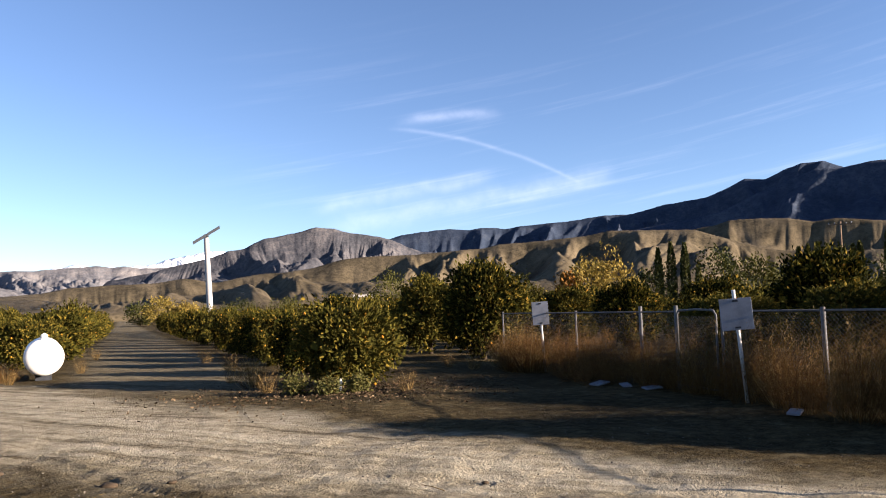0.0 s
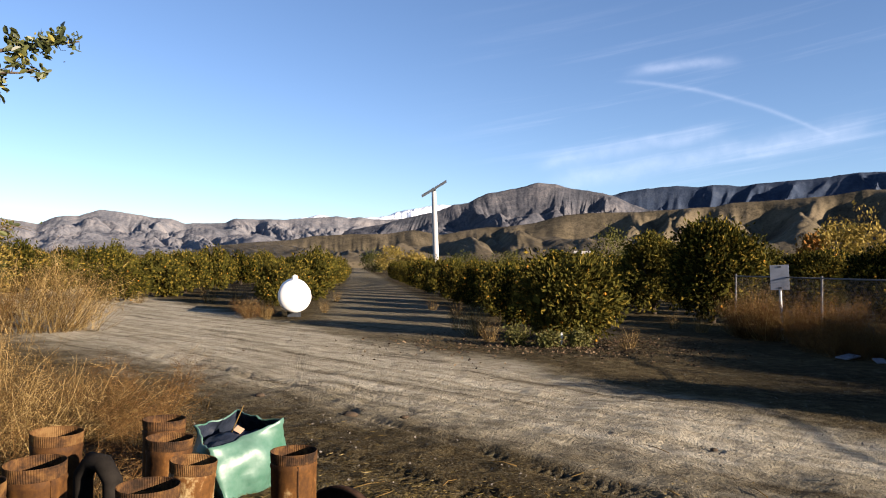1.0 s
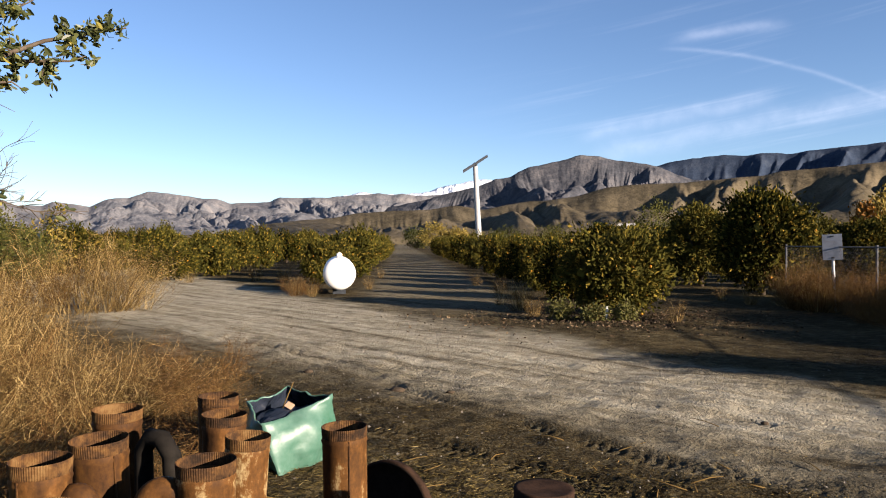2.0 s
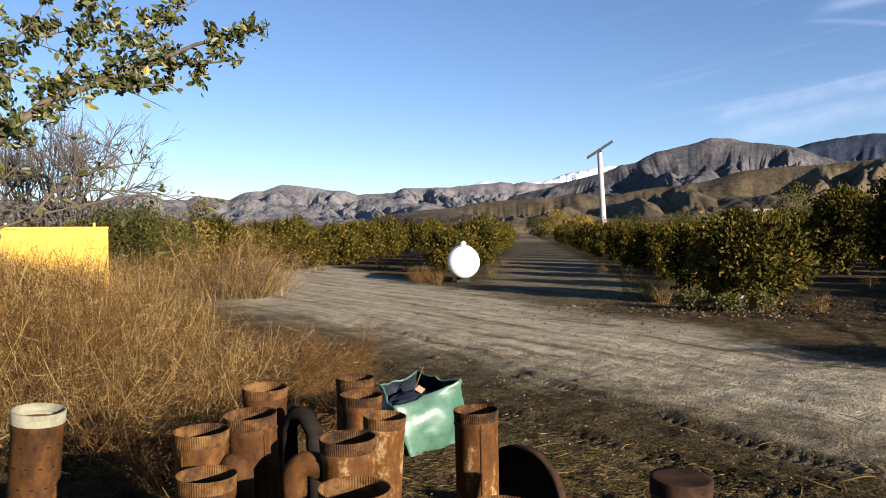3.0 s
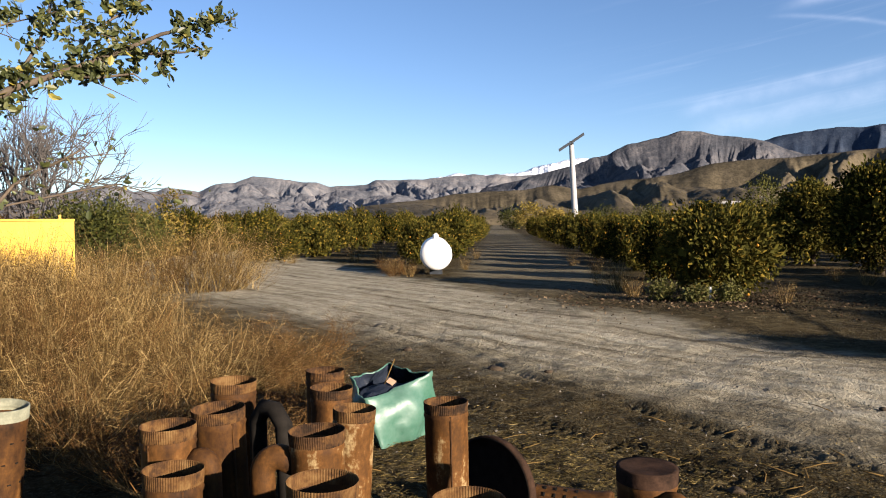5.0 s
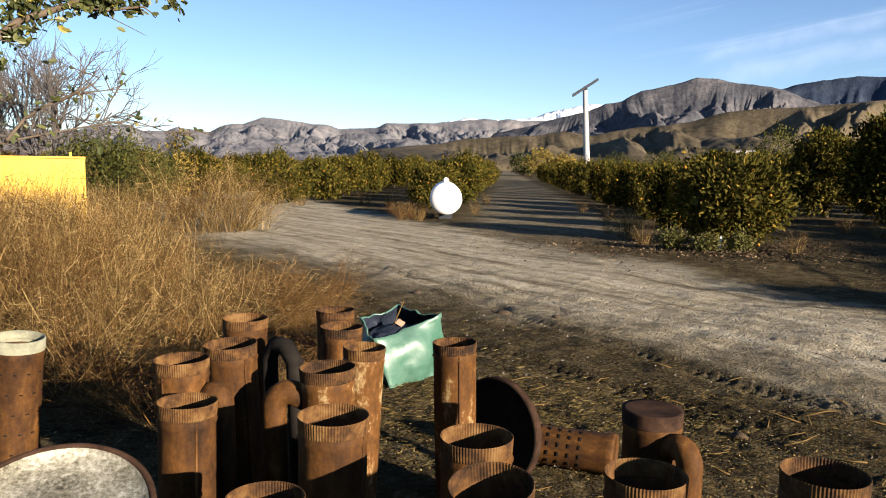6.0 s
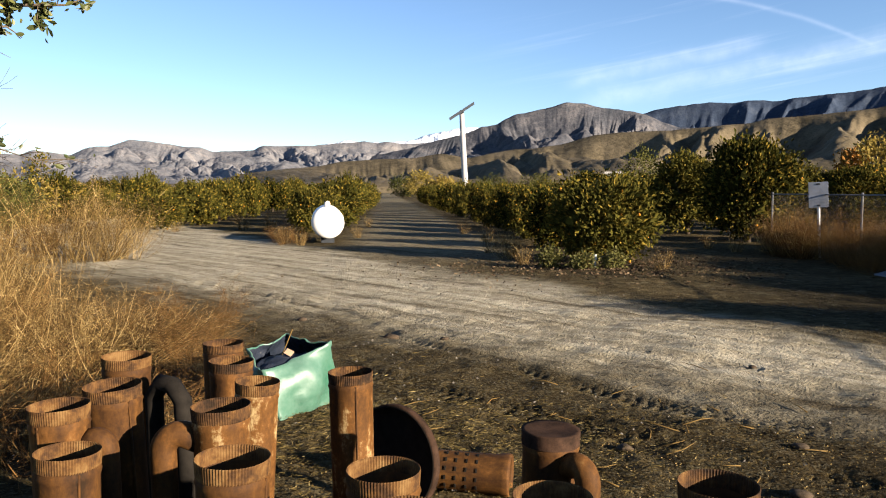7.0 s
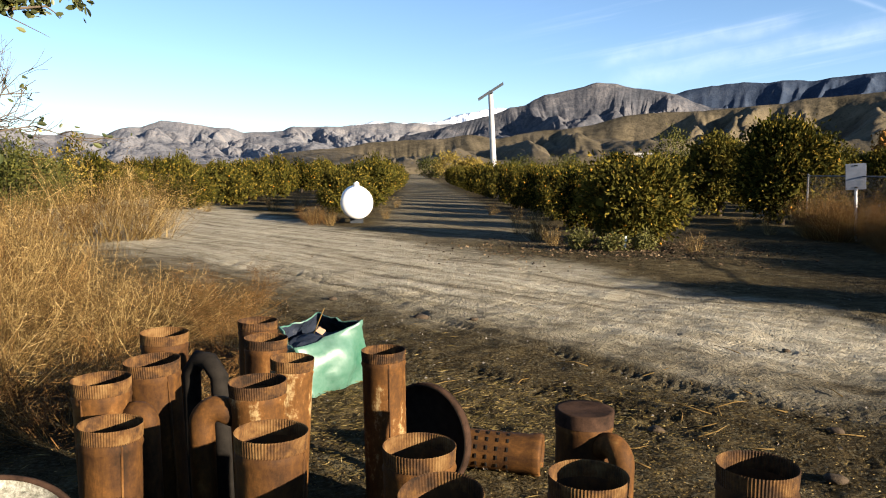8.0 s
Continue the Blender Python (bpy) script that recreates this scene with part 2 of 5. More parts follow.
M_AUTUMN = material("autumn_leaf", leaf_look((0.0, (0.1056, 0.0748, 0.0176)), (0.6, (0.1936, 0.1364, 0.0264)), (1.0, (0.2904, 0.2156, 0.0528))), 0.7, through_light=0.2)
M_RUSSETLEAF = material("russet_leaf", leaf_look((0.0, (0.16, 0.056, 0.012)), (1.0, (0.32, 0.128, 0.024))), 0.7, through_light=0.2)
M_DARKLEAF = material("dark_leaf", leaf_look((0.0, (0.0108, 0.0156, 0.0048)), (0.6, (0.03, 0.036, 0.0072)), (1.0, (0.066, 0.063, 0.012))), 0.6, through_light=0.15)
M_LOWGREEN = material("low_green", leaf_look((0.0, (0.0168, 0.0224, 0.00672)), (0.6, (0.042, 0.0476, 0.014)), (1.0, (0.112, 0.0952, 0.0336))), 0.6, through_light=0.15)
M_GREYTWIG = material("grey_twig", plain((0.05063, 0.045, 0.04163), (0.1125, 0.099, 0.08775), 14), 0.9, spec=0.1)
M_WOODPOLE = material("pole_wood", plain((0.096, 0.064, 0.04), (0.176, 0.12, 0.08), 6), 0.9)
M_CREAM = material("cream_wall", plain((0.3696, 0.336, 0.28), (0.4144, 0.3864, 0.336), 2), 0.8)


# ---- mesh helpers ----
def mesh_of(name, verts, faces, mat, smooth=False):
    me = bpy.data.meshes.new(name)
    me.from_pydata([tuple(v) for v in verts], [], [tuple(f) for f in faces])
    me.materials.append(mat)
    if smooth:
        me.shade_smooth()
    me.update()
    return me


def child(name, me, parent, label=""):
    ob = new(name, me)
    if parent is not None:
        ob.parent = parent
    return tagged(ob, label)


def part(name, bm, mat, parent, label="", smooth=True):
    me = bpy.data.meshes.new(name)
    bm.to_mesh(me)
    bm.free()
    me.materials.append(mat)
    if smooth:
        me.shade_smooth()
    return child(name, me, parent, label)


def base(name, m, label, category, group="", kind=""):
    ob = new(name)
    ob.matrix_basis = m
    return tagged(ob, label, category, group, kind)


def box(bm, x, y, z, sx, sy, sz, turn=0.0, bevel=0.0):
    r = bmesh.ops.create_cube(bm, size=1, matrix=Matrix.Translation((x, y, z)) @ Matrix.Rotation(turn, 4, "Z") @ Matrix.Diagonal((sx, sy, sz, 1)))
    if bevel:
        edges = list({e for v in r["verts"] for e in v.link_edges})
        bmesh.ops.bevel(bm, geom=edges, offset=bevel, segments=2, affect="EDGES", profile=0.6)


def lathe(rings, seg, close=False):
    """Verts and faces of a turned shape; a ring is (z, radius) or (z, radius, crimp)."""
    vs, fs = [], []
    for ring in rings:
        z, r = ring[0], ring[1]
        c = ring[2] if len(ring) > 2 else 0.0
        for i in range(seg):
            a = 2 * math.pi * i / seg
            q = r + (c if i % 2 else -c)
            vs.append((q * math.cos(a), q * math.sin(a), z))
    for k in range(len(rings) - 1):
        for i in range(seg):
            j = (i + 1) % seg
            fs.append((k * seg + i, k * seg + j, (k + 1) * seg + j, (k + 1) * seg + i))
    if close:
        fs.append(tuple(reversed(range(seg))))
        fs.append(tuple(range((len(rings) - 1) * seg, len(rings) * seg)))
    return vs, fs


def tube(points, radii, seg=8, cap=True):
    """Verts and faces of a tube along points."""
    vs, fs = [], []
    pts = [Vector(p) for p in points]
    up = Vector((0.03, 0.02, 1))
    for k, p in enumerate(pts):
        d = (pts[min(k + 1, len(pts) - 1)] - pts[max(k - 1, 0)]).normalized()
        if k == 0:
            side = d.cross(up if abs(d.z) < 0.95 else Vector((1, 0, 0))).normalized()
        else:
            side = (side - d * side.dot(d)).normalized()
        other = d.cross(side)
        r = radii[k] if isinstance(radii, (list, tuple)) else radii
        for i in range(seg):
            a = 2 * math.pi * i / seg
            vs.append(p + side * (r * math.cos(a)) + other * (r * math.sin(a)))
    for k in range(len(pts) - 1):
        for i in range(seg):
            j = (i + 1) % seg
            fs.append((k * seg + i, k * seg + j, (k + 1) * seg + j, (k + 1) * seg + i))
    if cap:
        fs.append(tuple(reversed(range(seg))))
        fs.append(tuple(range((len(pts) - 1) * seg, len(pts) * seg)))
    return vs, fs


def joined(*pieces):
    vs, fs = [], []
    for v, f in pieces:
        o = len(vs)
        vs.extend(v)
        fs.extend([tuple(i + o for i in q) for q in f])
    return vs, fs


def leaves(centres, outward, size, rng, spread=0.8, slim=0.45):
    """Folded leaf blades at the given places."""
    n = len(centres)
    d = outward + rng.normal(0, spread, (n, 3))
    d /= np.linalg.norm(d, axis=1)[:, None] + 1e-9
    s = np.cross(d, rng.normal(0, 1, (n, 3)))
    s /= np.linalg.norm(s, axis=1)[:, None] + 1e-9
    up = np.cross(s, d)
    L = size * rng.uniform(0.7, 1.3, n)[:, None]
    a = centres - d * L * 0.5
    b = centres + d * L * 0.5
    w = L * slim * 0.5
    vs = np.empty((n * 4, 3))
    vs[0::4], vs[1::4], vs[2::4], vs[3::4] = a, centres + s * w + up * w * 0.35, b, centres - s * w + up * w * 0.35
    i = np.arange(n) * 4
    fs = np.empty((n * 2, 3), int)
    fs[0::2], fs[1::2] = np.stack([i, i + 1, i + 2], 1), np.stack([i, i + 2, i + 3], 1)
    return vs.tolist(), fs.tolist()


def round_leaves(centres, outward, size, rng, spread=0.8):
    """Oval folded leaves with six corners."""
    n = len(centres)
    d = outward + rng.normal(0, spread, (n, 3))
    d /= np.linalg.norm(d, axis=1)[:, None] + 1e-9
    s = np.cross(d, rng.normal(0, 1, (n, 3)))
    s /= np.linalg.norm(s, axis=1)[:, None] + 1e-9
    up = np.cross(s, d)
    L = size * rng.uniform(0.55, 1.3, n)[:, None]
    vs = np.empty((n * 6, 3))
    for k, (u, v) in enumerate(((-0.5, 0), (-0.15, 0.24), (0.25, 0.22), (0.5, 0), (0.25, -0.22), (-0.15, -0.24))):
        vs[k::6] = centres + d * L * u + s * L * v + up * L * abs(v) * 0.3
    i = np.arange(n) * 6
    fs = np.concatenate([np.stack([i, i + 1, i + 2, i + 3], 1), np.stack([i, i + 3, i + 4, i + 5], 1)])
    return vs.tolist(), fs.tolist()


def stalks(roots, tips, width, rng, bend=0.15, steps=3):
    """Thin bent strips from roots to tips, two crossed sides each."""
    vs, fs = [], []
    for r, t, w in zip(roots, tips, width):
        r, t = np.array(r), np.array(t)
        L = np.linalg.norm(t - r)
        off = rng.normal(0, bend * L, 3)
        side = np.cross(t - r, rng.normal(0, 1, 3))
        side = side / (np.linalg.norm(side) + 1e-9)
        o = len(vs)
        for k in range(steps + 1):
            u = k / steps
            p = r + (t - r) * u + off * u * (1 - u) * 2
            q = w * (1 - 0.75 * u) * 0.5
            vs.append((p - side * q).tolist())
            vs.append((p + side * q).tolist())
        for k in range(steps):
            a = o + 2 * k
            fs.append((a, a + 1, a + 3, a + 2))
    return vs, fs


def value_noise(x, y, octaves=5, gain=0.5, ridged=False):
    """Smooth noise on arrays, seeded by place."""
    total, amp = np.zeros_like(x), 1.0
    for o in range(octaves):
        xi, yi = np.floor(x), np.floor(y)
        fx, fy = x - xi, y - yi
        fx, fy = fx * fx * fx * (fx * (fx * 6 - 15) + 10), fy * fy * fy * (fy * (fy * 6 - 15) + 10)

        def h(a, b):
            s = np.sin(a * 127.1 + b * 311.7 + o * 17.3) * 43758.5453
            return s - np.floor(s)
        v = (h(xi, yi) * (1 - fx) + h(xi + 1, yi) * fx) * (1 - fy) + (h(xi, yi + 1) * (1 - fx) + h(xi + 1, yi + 1) * fx) * fy
        v = v * 2 - 1
        total += amp * ((1 - 2 * np.abs(v)) if ridged else v)
        x, y, amp = x * 2.03 + 11.7, y * 2.03 + 5.3, amp * gain
    return total


# ---- ground ----
TRACKS = [((-4.5, 14.5), (-1.5, 11.3), (-0.6, 9.8), (0.1, 8.4), (0.7, 7.4), (1.4, 6.4), (2.2, 5.3), (4.4, 3.9), (9.0, 2.2)),
          ((-6.0, 14.2), (-2.9, 10.8), (-1.9, 9.2), (-1.1, 7.9), (-0.3, 6.7), (0.6, 5.7), (1.6, 4.7), (3.4, 3.2), (7.0, 1.4)),
          ((-7.0, 18.0), (-3.4, 13.2), (-0.4, 10.2), (1.8, 8.0), (4.0, 6.0), (8.0, 4.2))]


def track_depth(x, y):
    """How far the wheels have pressed the soil, in metres."""
    z = np.zeros_like(x)
    for k, line in enumerate(TRACKS):
        best, along = np.full_like(x, 9.0), np.zeros_like(x)
        run = 0.0
        for (ax, ay), (bx, by) in zip(line[:-1], line[1:]):
            dx, dy = bx - ax, by - ay
            L = math.hypot(dx, dy)
            u = np.clip(((x - ax) * dx + (y - ay) * dy) / L ** 2, 0, 1)
            d = np.hypot(x - ax - u * dx, y - ay - u * dy)
            near = d < best
            best = np.where(near, d, best)
            along = np.where(near, run + u * L, along)
            run += L
        wob = 0.06 * np.sin(along * 0.9 + k)
        s = best + wob
        tread = np.clip(1.4 * np.sin(along * 2 * math.pi / 0.105 + np.abs(s) * 42), 0, 1) * np.clip(0.5 + value_noise(along * 1.3, s * 4, 2), 0, 1)
        inside = np.exp(-(s / 0.13) ** 4)
        z += (-0.014 - 0.022 * tread) * inside * (1.0 if k < 2 else 0.45) + 0.012 * np.exp(-((s - 0.21) / 0.06) ** 2) * (1.0 if k < 2 else 0.4)
    return z


def ground_height(x, y):
    far = np.clip(np.hypot(x, y - 4) / 40, 0, 1)
    z = 0.035 * value_noise(x * 0.5 + 3, y * 0.5, 3) + 0.014 * value_noise(x * 3.1, y * 3.1, 4, 0.55)
    litter = np.exp(-(((x - 0.6) / 2.2) ** 2 + ((y - 4.6) / 1.4) ** 2))
    z += 0.012 * litter * value_noise(x * 11, y * 11, 3)
    return z * (1 - far) + track_depth(x, y)


def build_ground():
    def axis(near_lo, near_hi, step, far):
        c = [near_lo + i * step for i in range(int((near_hi - near_lo) / step) + 1)]
        lo, hi, s = c[0], c[-1], step
        while hi < far:
            s *= 1.16
            hi += s
            c.append(hi)
        s = step
        while lo > -far:
            s *= 1.16
            lo -= s
            c.insert(0, lo)
        return np.array(c)
    xs, ys = axis(-3.0, 5.0, 0.03, 4500), axis(2.8, 10.5, 0.03, 4500)
    X, Y = np.meshgrid(xs, ys)
    Z = ground_height(X, Y)
    nx, ny = len(xs), len(ys)
    vs = np.stack([X, Y, Z], -1).reshape(-1, 3)
    i = (np.arange(ny - 1)[:, None] * nx + np.arange(nx - 1)).ravel()
    fs = np.stack([i, i + 1, i + nx + 1, i + nx], 1)
    me = mesh_of("ground", vs.tolist(), fs.tolist(), M_GROUND, True)
    tagged(new("ground", me), "dry brown dirt yard with a pale gravel track and tyre ruts", "ground", kind="structure")


build_ground()


# ---- hills ----
def slope_noise(x, y, seed):
    """Smooth noise between about -1 and 1, from random slopes on a lattice."""
    xi, yi = np.floor(x), np.floor(y)
    fx, fy = x - xi, y - yi
    ux, uy = fx * fx * fx * (fx * (fx * 6 - 15) + 10), fy * fy * fy * (fy * (fy * 6 - 15) + 10)

    def corner(i, j):
        h = np.sin((xi + i) * 127.1 + (yi + j) * 311.7 + seed * 74.7) * 43758.5453
        a = (h - np.floor(h)) * 2 * np.pi
        return np.cos(a) * (fx - i) + np.sin(a) * (fy - j)
    top = corner(0, 0) * (1 - ux) + corner(1, 0) * ux
    low = corner(0, 1) * (1 - ux) + corner(1, 1) * ux
    return (top * (1 - uy) + low * uy) * 1.5


def spurs(x, y, seed, octaves, sharp):
    """Ridges (near 1) and valleys (near 0); sharp: knife-edged ridges, else rounded spurs between sharp gullies."""
    total, norm, amp, weight = np.zeros_like(x), 0.0, 1.0, np.ones_like(x)
    for o in range(octaves):
        v = np.abs(slope_noise(x, y, seed + o * 3.1))
        v = np.clip(1 - v * 1.5, 0, 1) ** 1.6 if sharp else np.clip(v * 1.5, 0, 1)
        total, norm = total + amp * v * weight, norm + amp
        weight = 0.35 + 0.65 * np.clip(v * 1.3, 0, 1) if sharp else np.clip(0.4 + v, 0, 1)
        x, y, amp = x * 2.07 + 3.7, y * 2.07 + 9.1, amp * 0.47
    return total / norm


def hill_range(name, ridge, near, far, mat, label, gully, size, steps, crest, rough, seed, stretch=1.6, sharp=True, octaves=5):
    """A range seen from the yard: its crest follows the (bearing, rise in degrees) pairs, its face is folded by spurs of the given size in metres."""
    na, nd = steps
    az = np.linspace(ridge[0][0], ridge[-1][0], na)
    rise = np.interp(az, [p[0] for p in ridge], [p[1] for p in ridge])
    k = np.ones(5) / 5
    rise = np.convolve(np.pad(rise, 2, mode="edge"), k, "valid")
    rise = rise + rough * value_noise(az * 1.9 + seed, az * 0 + seed, 4)
    u = np.linspace(0, 1.2, nd)
    A, U = np.meshgrid(az, u)
    R = near + (far - near) * U
    a = np.radians(A)
    X, Y = R * np.sin(a), R * np.cos(a)
    H = np.tan(np.radians(rise))[None, :] * far
    shape = np.where(U < 1, np.clip(U, 0, 1) ** crest, 1 - (U - 1) * 1.6)
    px, py = a * (near + far) / 2 / size, R / (size * stretch)
    wx, wy = slope_noise(px * 0.7, py * 0.7, seed + 20), slope_noise(px * 0.7, py * 0.7, seed + 30)
    fold = spurs(px + 0.5 * wx, py + 0.5 * wy, seed, octaves, sharp)
    face = np.clip(U * 5, 0, 1) * np.clip((1.0 - U) * 7, 0.0, 1)
    Z = H * shape * (1 - gully * face * (1 - fold)) + H * 0.05 * face * (fold - 0.5)
    Z = np.where(U < 0.01, -6.0, Z)
    vs = np.stack([X, Y, Z], -1).reshape(-1, 3)
    i = (np.arange(nd - 1)[:, None] * na + np.arange(na - 1)).ravel()
    fs = np.stack([i, i + 1, i + na + 1, i + na], 1)
    me = mesh_of(name, vs.tolist(), fs.tolist(), mat, True)
    tagged(new(name, me), label, "hills", kind="structure")


hill_range("backdrop_bluffs", [(-48, 0.2), (-30, 0.4), (-20, 0.5), (-13, 0.6), (-10.5, 1.3), (-7.2, 1.7), (-5.1, 1.87), (-3.4, 2.22), (-0.4, 2.45), (2.3, 2.54), (4.2, 2.88), (6.4, 2.54), (8, 2.88), (9.7, 3.16),
                               (11.4, 3.24), (13.4, 3.55), (15.5, 4.14), (17.4, 4.35), (21.3, 4.43), (24.6, 4.69), (26.4, 4.78), (27.4, 5.04), (31, 5.22), (33.9, 5.45), (35.8, 5.78), (38.3, 5.7), (41.8, 5.55),
                               (43, 5.12), (45.9, 4.11), (47.7, 3.74), (52, 3.5), (60, 3.4), (75, 3)],
           420, 760, M_BLUFF, "brown eroded bluffs with scrub and deep gullies", 0.55, 58, (1500, 110), 0.55, 0.015, 3.0, 8.0, False, 4)
hill_range("backdrop_dark_hill", [(36, 4.2), (40, 5.3), (43, 5.69), (44.2, 6.02), (46, 6.05), (48.2, 5.9), (49.6, 5.56), (51, 5.73), (53.9, 5.31), (62, 4.8), (75, 4.0)],
           800, 1150, M_BLUFF, "brown rounded hills with shaded ravines", 0.5, 85, (500, 80), 0.8, 0.02, 7.0, 6.0, False, 4)
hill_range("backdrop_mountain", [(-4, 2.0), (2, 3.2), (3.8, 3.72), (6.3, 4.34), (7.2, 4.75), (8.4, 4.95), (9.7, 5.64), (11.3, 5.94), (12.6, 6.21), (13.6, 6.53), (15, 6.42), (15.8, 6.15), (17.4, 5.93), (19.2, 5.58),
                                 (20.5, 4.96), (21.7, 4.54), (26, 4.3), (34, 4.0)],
           1250, 1900, M_MID, "brown rocky mountain with eroded slopes, bluish haze put into its colour", 0.4, 130, (1000, 170), 0.85, 0.02, 1.0, 4.0, False, 5)
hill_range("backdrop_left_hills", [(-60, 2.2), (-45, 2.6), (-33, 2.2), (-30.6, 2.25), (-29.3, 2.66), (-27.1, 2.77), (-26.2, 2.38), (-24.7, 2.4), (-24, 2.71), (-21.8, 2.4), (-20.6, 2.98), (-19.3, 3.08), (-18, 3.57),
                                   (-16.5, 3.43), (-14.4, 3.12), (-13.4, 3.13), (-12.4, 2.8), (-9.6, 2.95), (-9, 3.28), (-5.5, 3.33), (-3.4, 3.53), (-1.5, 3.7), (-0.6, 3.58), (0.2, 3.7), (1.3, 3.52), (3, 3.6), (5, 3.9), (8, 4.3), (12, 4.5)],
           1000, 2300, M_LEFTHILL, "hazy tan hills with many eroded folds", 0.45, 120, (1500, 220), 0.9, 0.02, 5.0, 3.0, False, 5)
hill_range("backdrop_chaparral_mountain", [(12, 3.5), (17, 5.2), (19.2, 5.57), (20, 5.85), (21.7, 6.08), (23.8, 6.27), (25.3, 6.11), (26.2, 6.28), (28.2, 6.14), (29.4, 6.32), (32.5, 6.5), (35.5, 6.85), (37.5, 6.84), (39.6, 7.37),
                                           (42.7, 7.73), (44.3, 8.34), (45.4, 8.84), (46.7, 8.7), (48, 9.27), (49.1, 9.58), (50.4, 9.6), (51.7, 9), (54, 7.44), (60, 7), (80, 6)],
           2000, 3000, M_HAZY_CHAPARRAL, "chaparral mountain with blue haze and shade put into its colour", 0.42, 170, (900, 90), 0.9, 0.02, 2.0, 2.0, True)
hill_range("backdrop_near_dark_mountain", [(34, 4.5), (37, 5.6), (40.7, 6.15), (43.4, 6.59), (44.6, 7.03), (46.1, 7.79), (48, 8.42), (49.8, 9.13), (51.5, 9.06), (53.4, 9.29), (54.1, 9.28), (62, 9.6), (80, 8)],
           1300, 1800, M_HAZY_CHAPARRAL, "mountain slope with chaparral, blue haze and shade put into its colour", 0.35, 190, (600, 80), 0.9, 0.02, 9.0, 2.0, True)
hill_range("backdrop_snow_peaks", [(-12, 2.6), (-8, 3.2), (-5, 3.3), (-3.4, 3.62), (-2.8, 3.79), (-2, 3.66), (0.4, 3.6), (2.3, 3.82), (3, 4.15), (4.2, 4.36), (5.1, 4.57), (6.3, 4.77), (8, 4.6), (10, 4.0)],
           3000, 3800, M_SNOW, "distant mountains white with snow", 0.5, 150, (400, 50), 0.9, 0.03, 4.0, 1.6, True)


# ---- trees ----
def crown_points(rng, clumps, per, rx, rz, low, tight=0.26, hollow=0.55):
    """Leaf places of an uneven crown made of clumps, and the outward way at each."""
    c, out = [], []
    lump = rng.uniform(0.8, 1.15, 8)
    for _ in range(clumps):
        d = rng.normal(0, 1, 3)
        d /= np.linalg.norm(d)
        a = (math.atan2(d[1], d[0]) / (2 * math.pi) * 8) % 8
        k = lump[int(a)] * (1 - a % 1) + lump[(int(a) + 1) % 8] * (a % 1)
        r = rng.uniform(hollow, 1.0) ** 0.6 * k
        p = np.array([d[0] * rx * r, d[1] * rx * r, d[2] * rz * r])
        q = p + rng.normal(0, tight, (per, 3)) * np.array([1, 1, 0.9])
        c.append(q)
        out.append(np.repeat((p / (np.linalg.norm(p) + 1e-6) + np.array([0, 0, 0.25]))[None], per, 0))
    c, out = np.concatenate(c), np.concatenate(out)
    c[:, 2] += rz * 0.95 + low
    keep = c[:, 2] > low * 0.6
    return c[keep], out[keep]


def limbs(rng, height, spread, count, r0, fork=0.25):
    pieces = [tube([(0, 0, -0.1), (rng.normal(0, 0.03), rng.normal(0, 0.03), height * fork * 0.5), (rng.normal(0, 0.05), 0, height * fork)], [r0 * 1.25, r0, r0 * 0.85], 10)]
    for k in range(count):
        a = 2 * math.pi * (k + rng.uniform(-0.3, 0.3)) / count
        x, y = math.cos(a) * spread, math.sin(a) * spread
        pieces.append(tube([(0, 0, height * fork * 0.85), (x * 0.35, y * 0.35, height * 0.5), (x * 0.8, y * 0.8, height * rng.uniform(0.65, 0.85))], [r0 * 0.6, r0 * 0.4, r0 * 0.12], 6))
    return joined(*pieces)


def citrus_variant(seed, clumps, per, size, rx, height, fruits, low=0.25, tight=0.26):
    rng = np.random.default_rng(seed)
    c, o = crown_points(rng, clumps, per, rx, (height - low) / 1.95, low, tight)
    h = rng.normal(0, 1, (420, 3))
    h = h / np.linalg.norm(h, axis=1)[:, None] * rng.uniform(0.25, 0.78, 420)[:, None]
    heart = h * np.array([rx, rx, (height - low) / 2]) + np.array([0, 0, (height + low) / 2])
    crown = mesh_of("crown", *joined(leaves(c, o, size, rng, 0.6, 0.5), leaves(heart, h, 0.34, rng, 1.0, 0.8)), M_CITRUS)
    trunk = mesh_of("trunk", *limbs(rng, height * 0.85, rx * 0.7, 6, 0.085, 0.22), M_BARK, True)
    ico = bmesh.new()
    bmesh.ops.create_icosphere(ico, subdivisions=1, radius=0.04)
    iv, jf = [v.co.copy() for v in ico.verts], [[v.index for v in f.verts] for f in ico.faces]
    ico.free()
    pieces = []
    sel = rng.choice(len(c), fruits, replace=False)
    mid = np.array([0, 0, height * 0.5])
    for p in c[sel]:
        q = p + (p - mid) / (np.linalg.norm(p - mid) + 1e-6) * 0.06
        pieces.append(([v + Vector(q) for v in iv], jf))
    fruit = mesh_of("fruit", *joined(*pieces), M_ORANGE, True)
    return crown, trunk, fruit


NEAR_CITRUS = [citrus_variant(11 + k, 95, 105, 0.125, 1.36, 2.0, 26, 0.06, tight=0.15) for k in range(3)]
TALL_CITRUS = [citrus_variant(31 + k, 115, 100, 0.14, 1.4, 2.9, 22, 0.15, tight=0.165) for k in range(2)]
FAR_CITRUS = [citrus_variant(51 + k, 70, 55, 0.17, 1.25, 2.05, 5, 0.12, tight=0.17) for k in range(3)]
TREE_LABEL = "dark green citrus tree laden with small oranges in an orchard row"


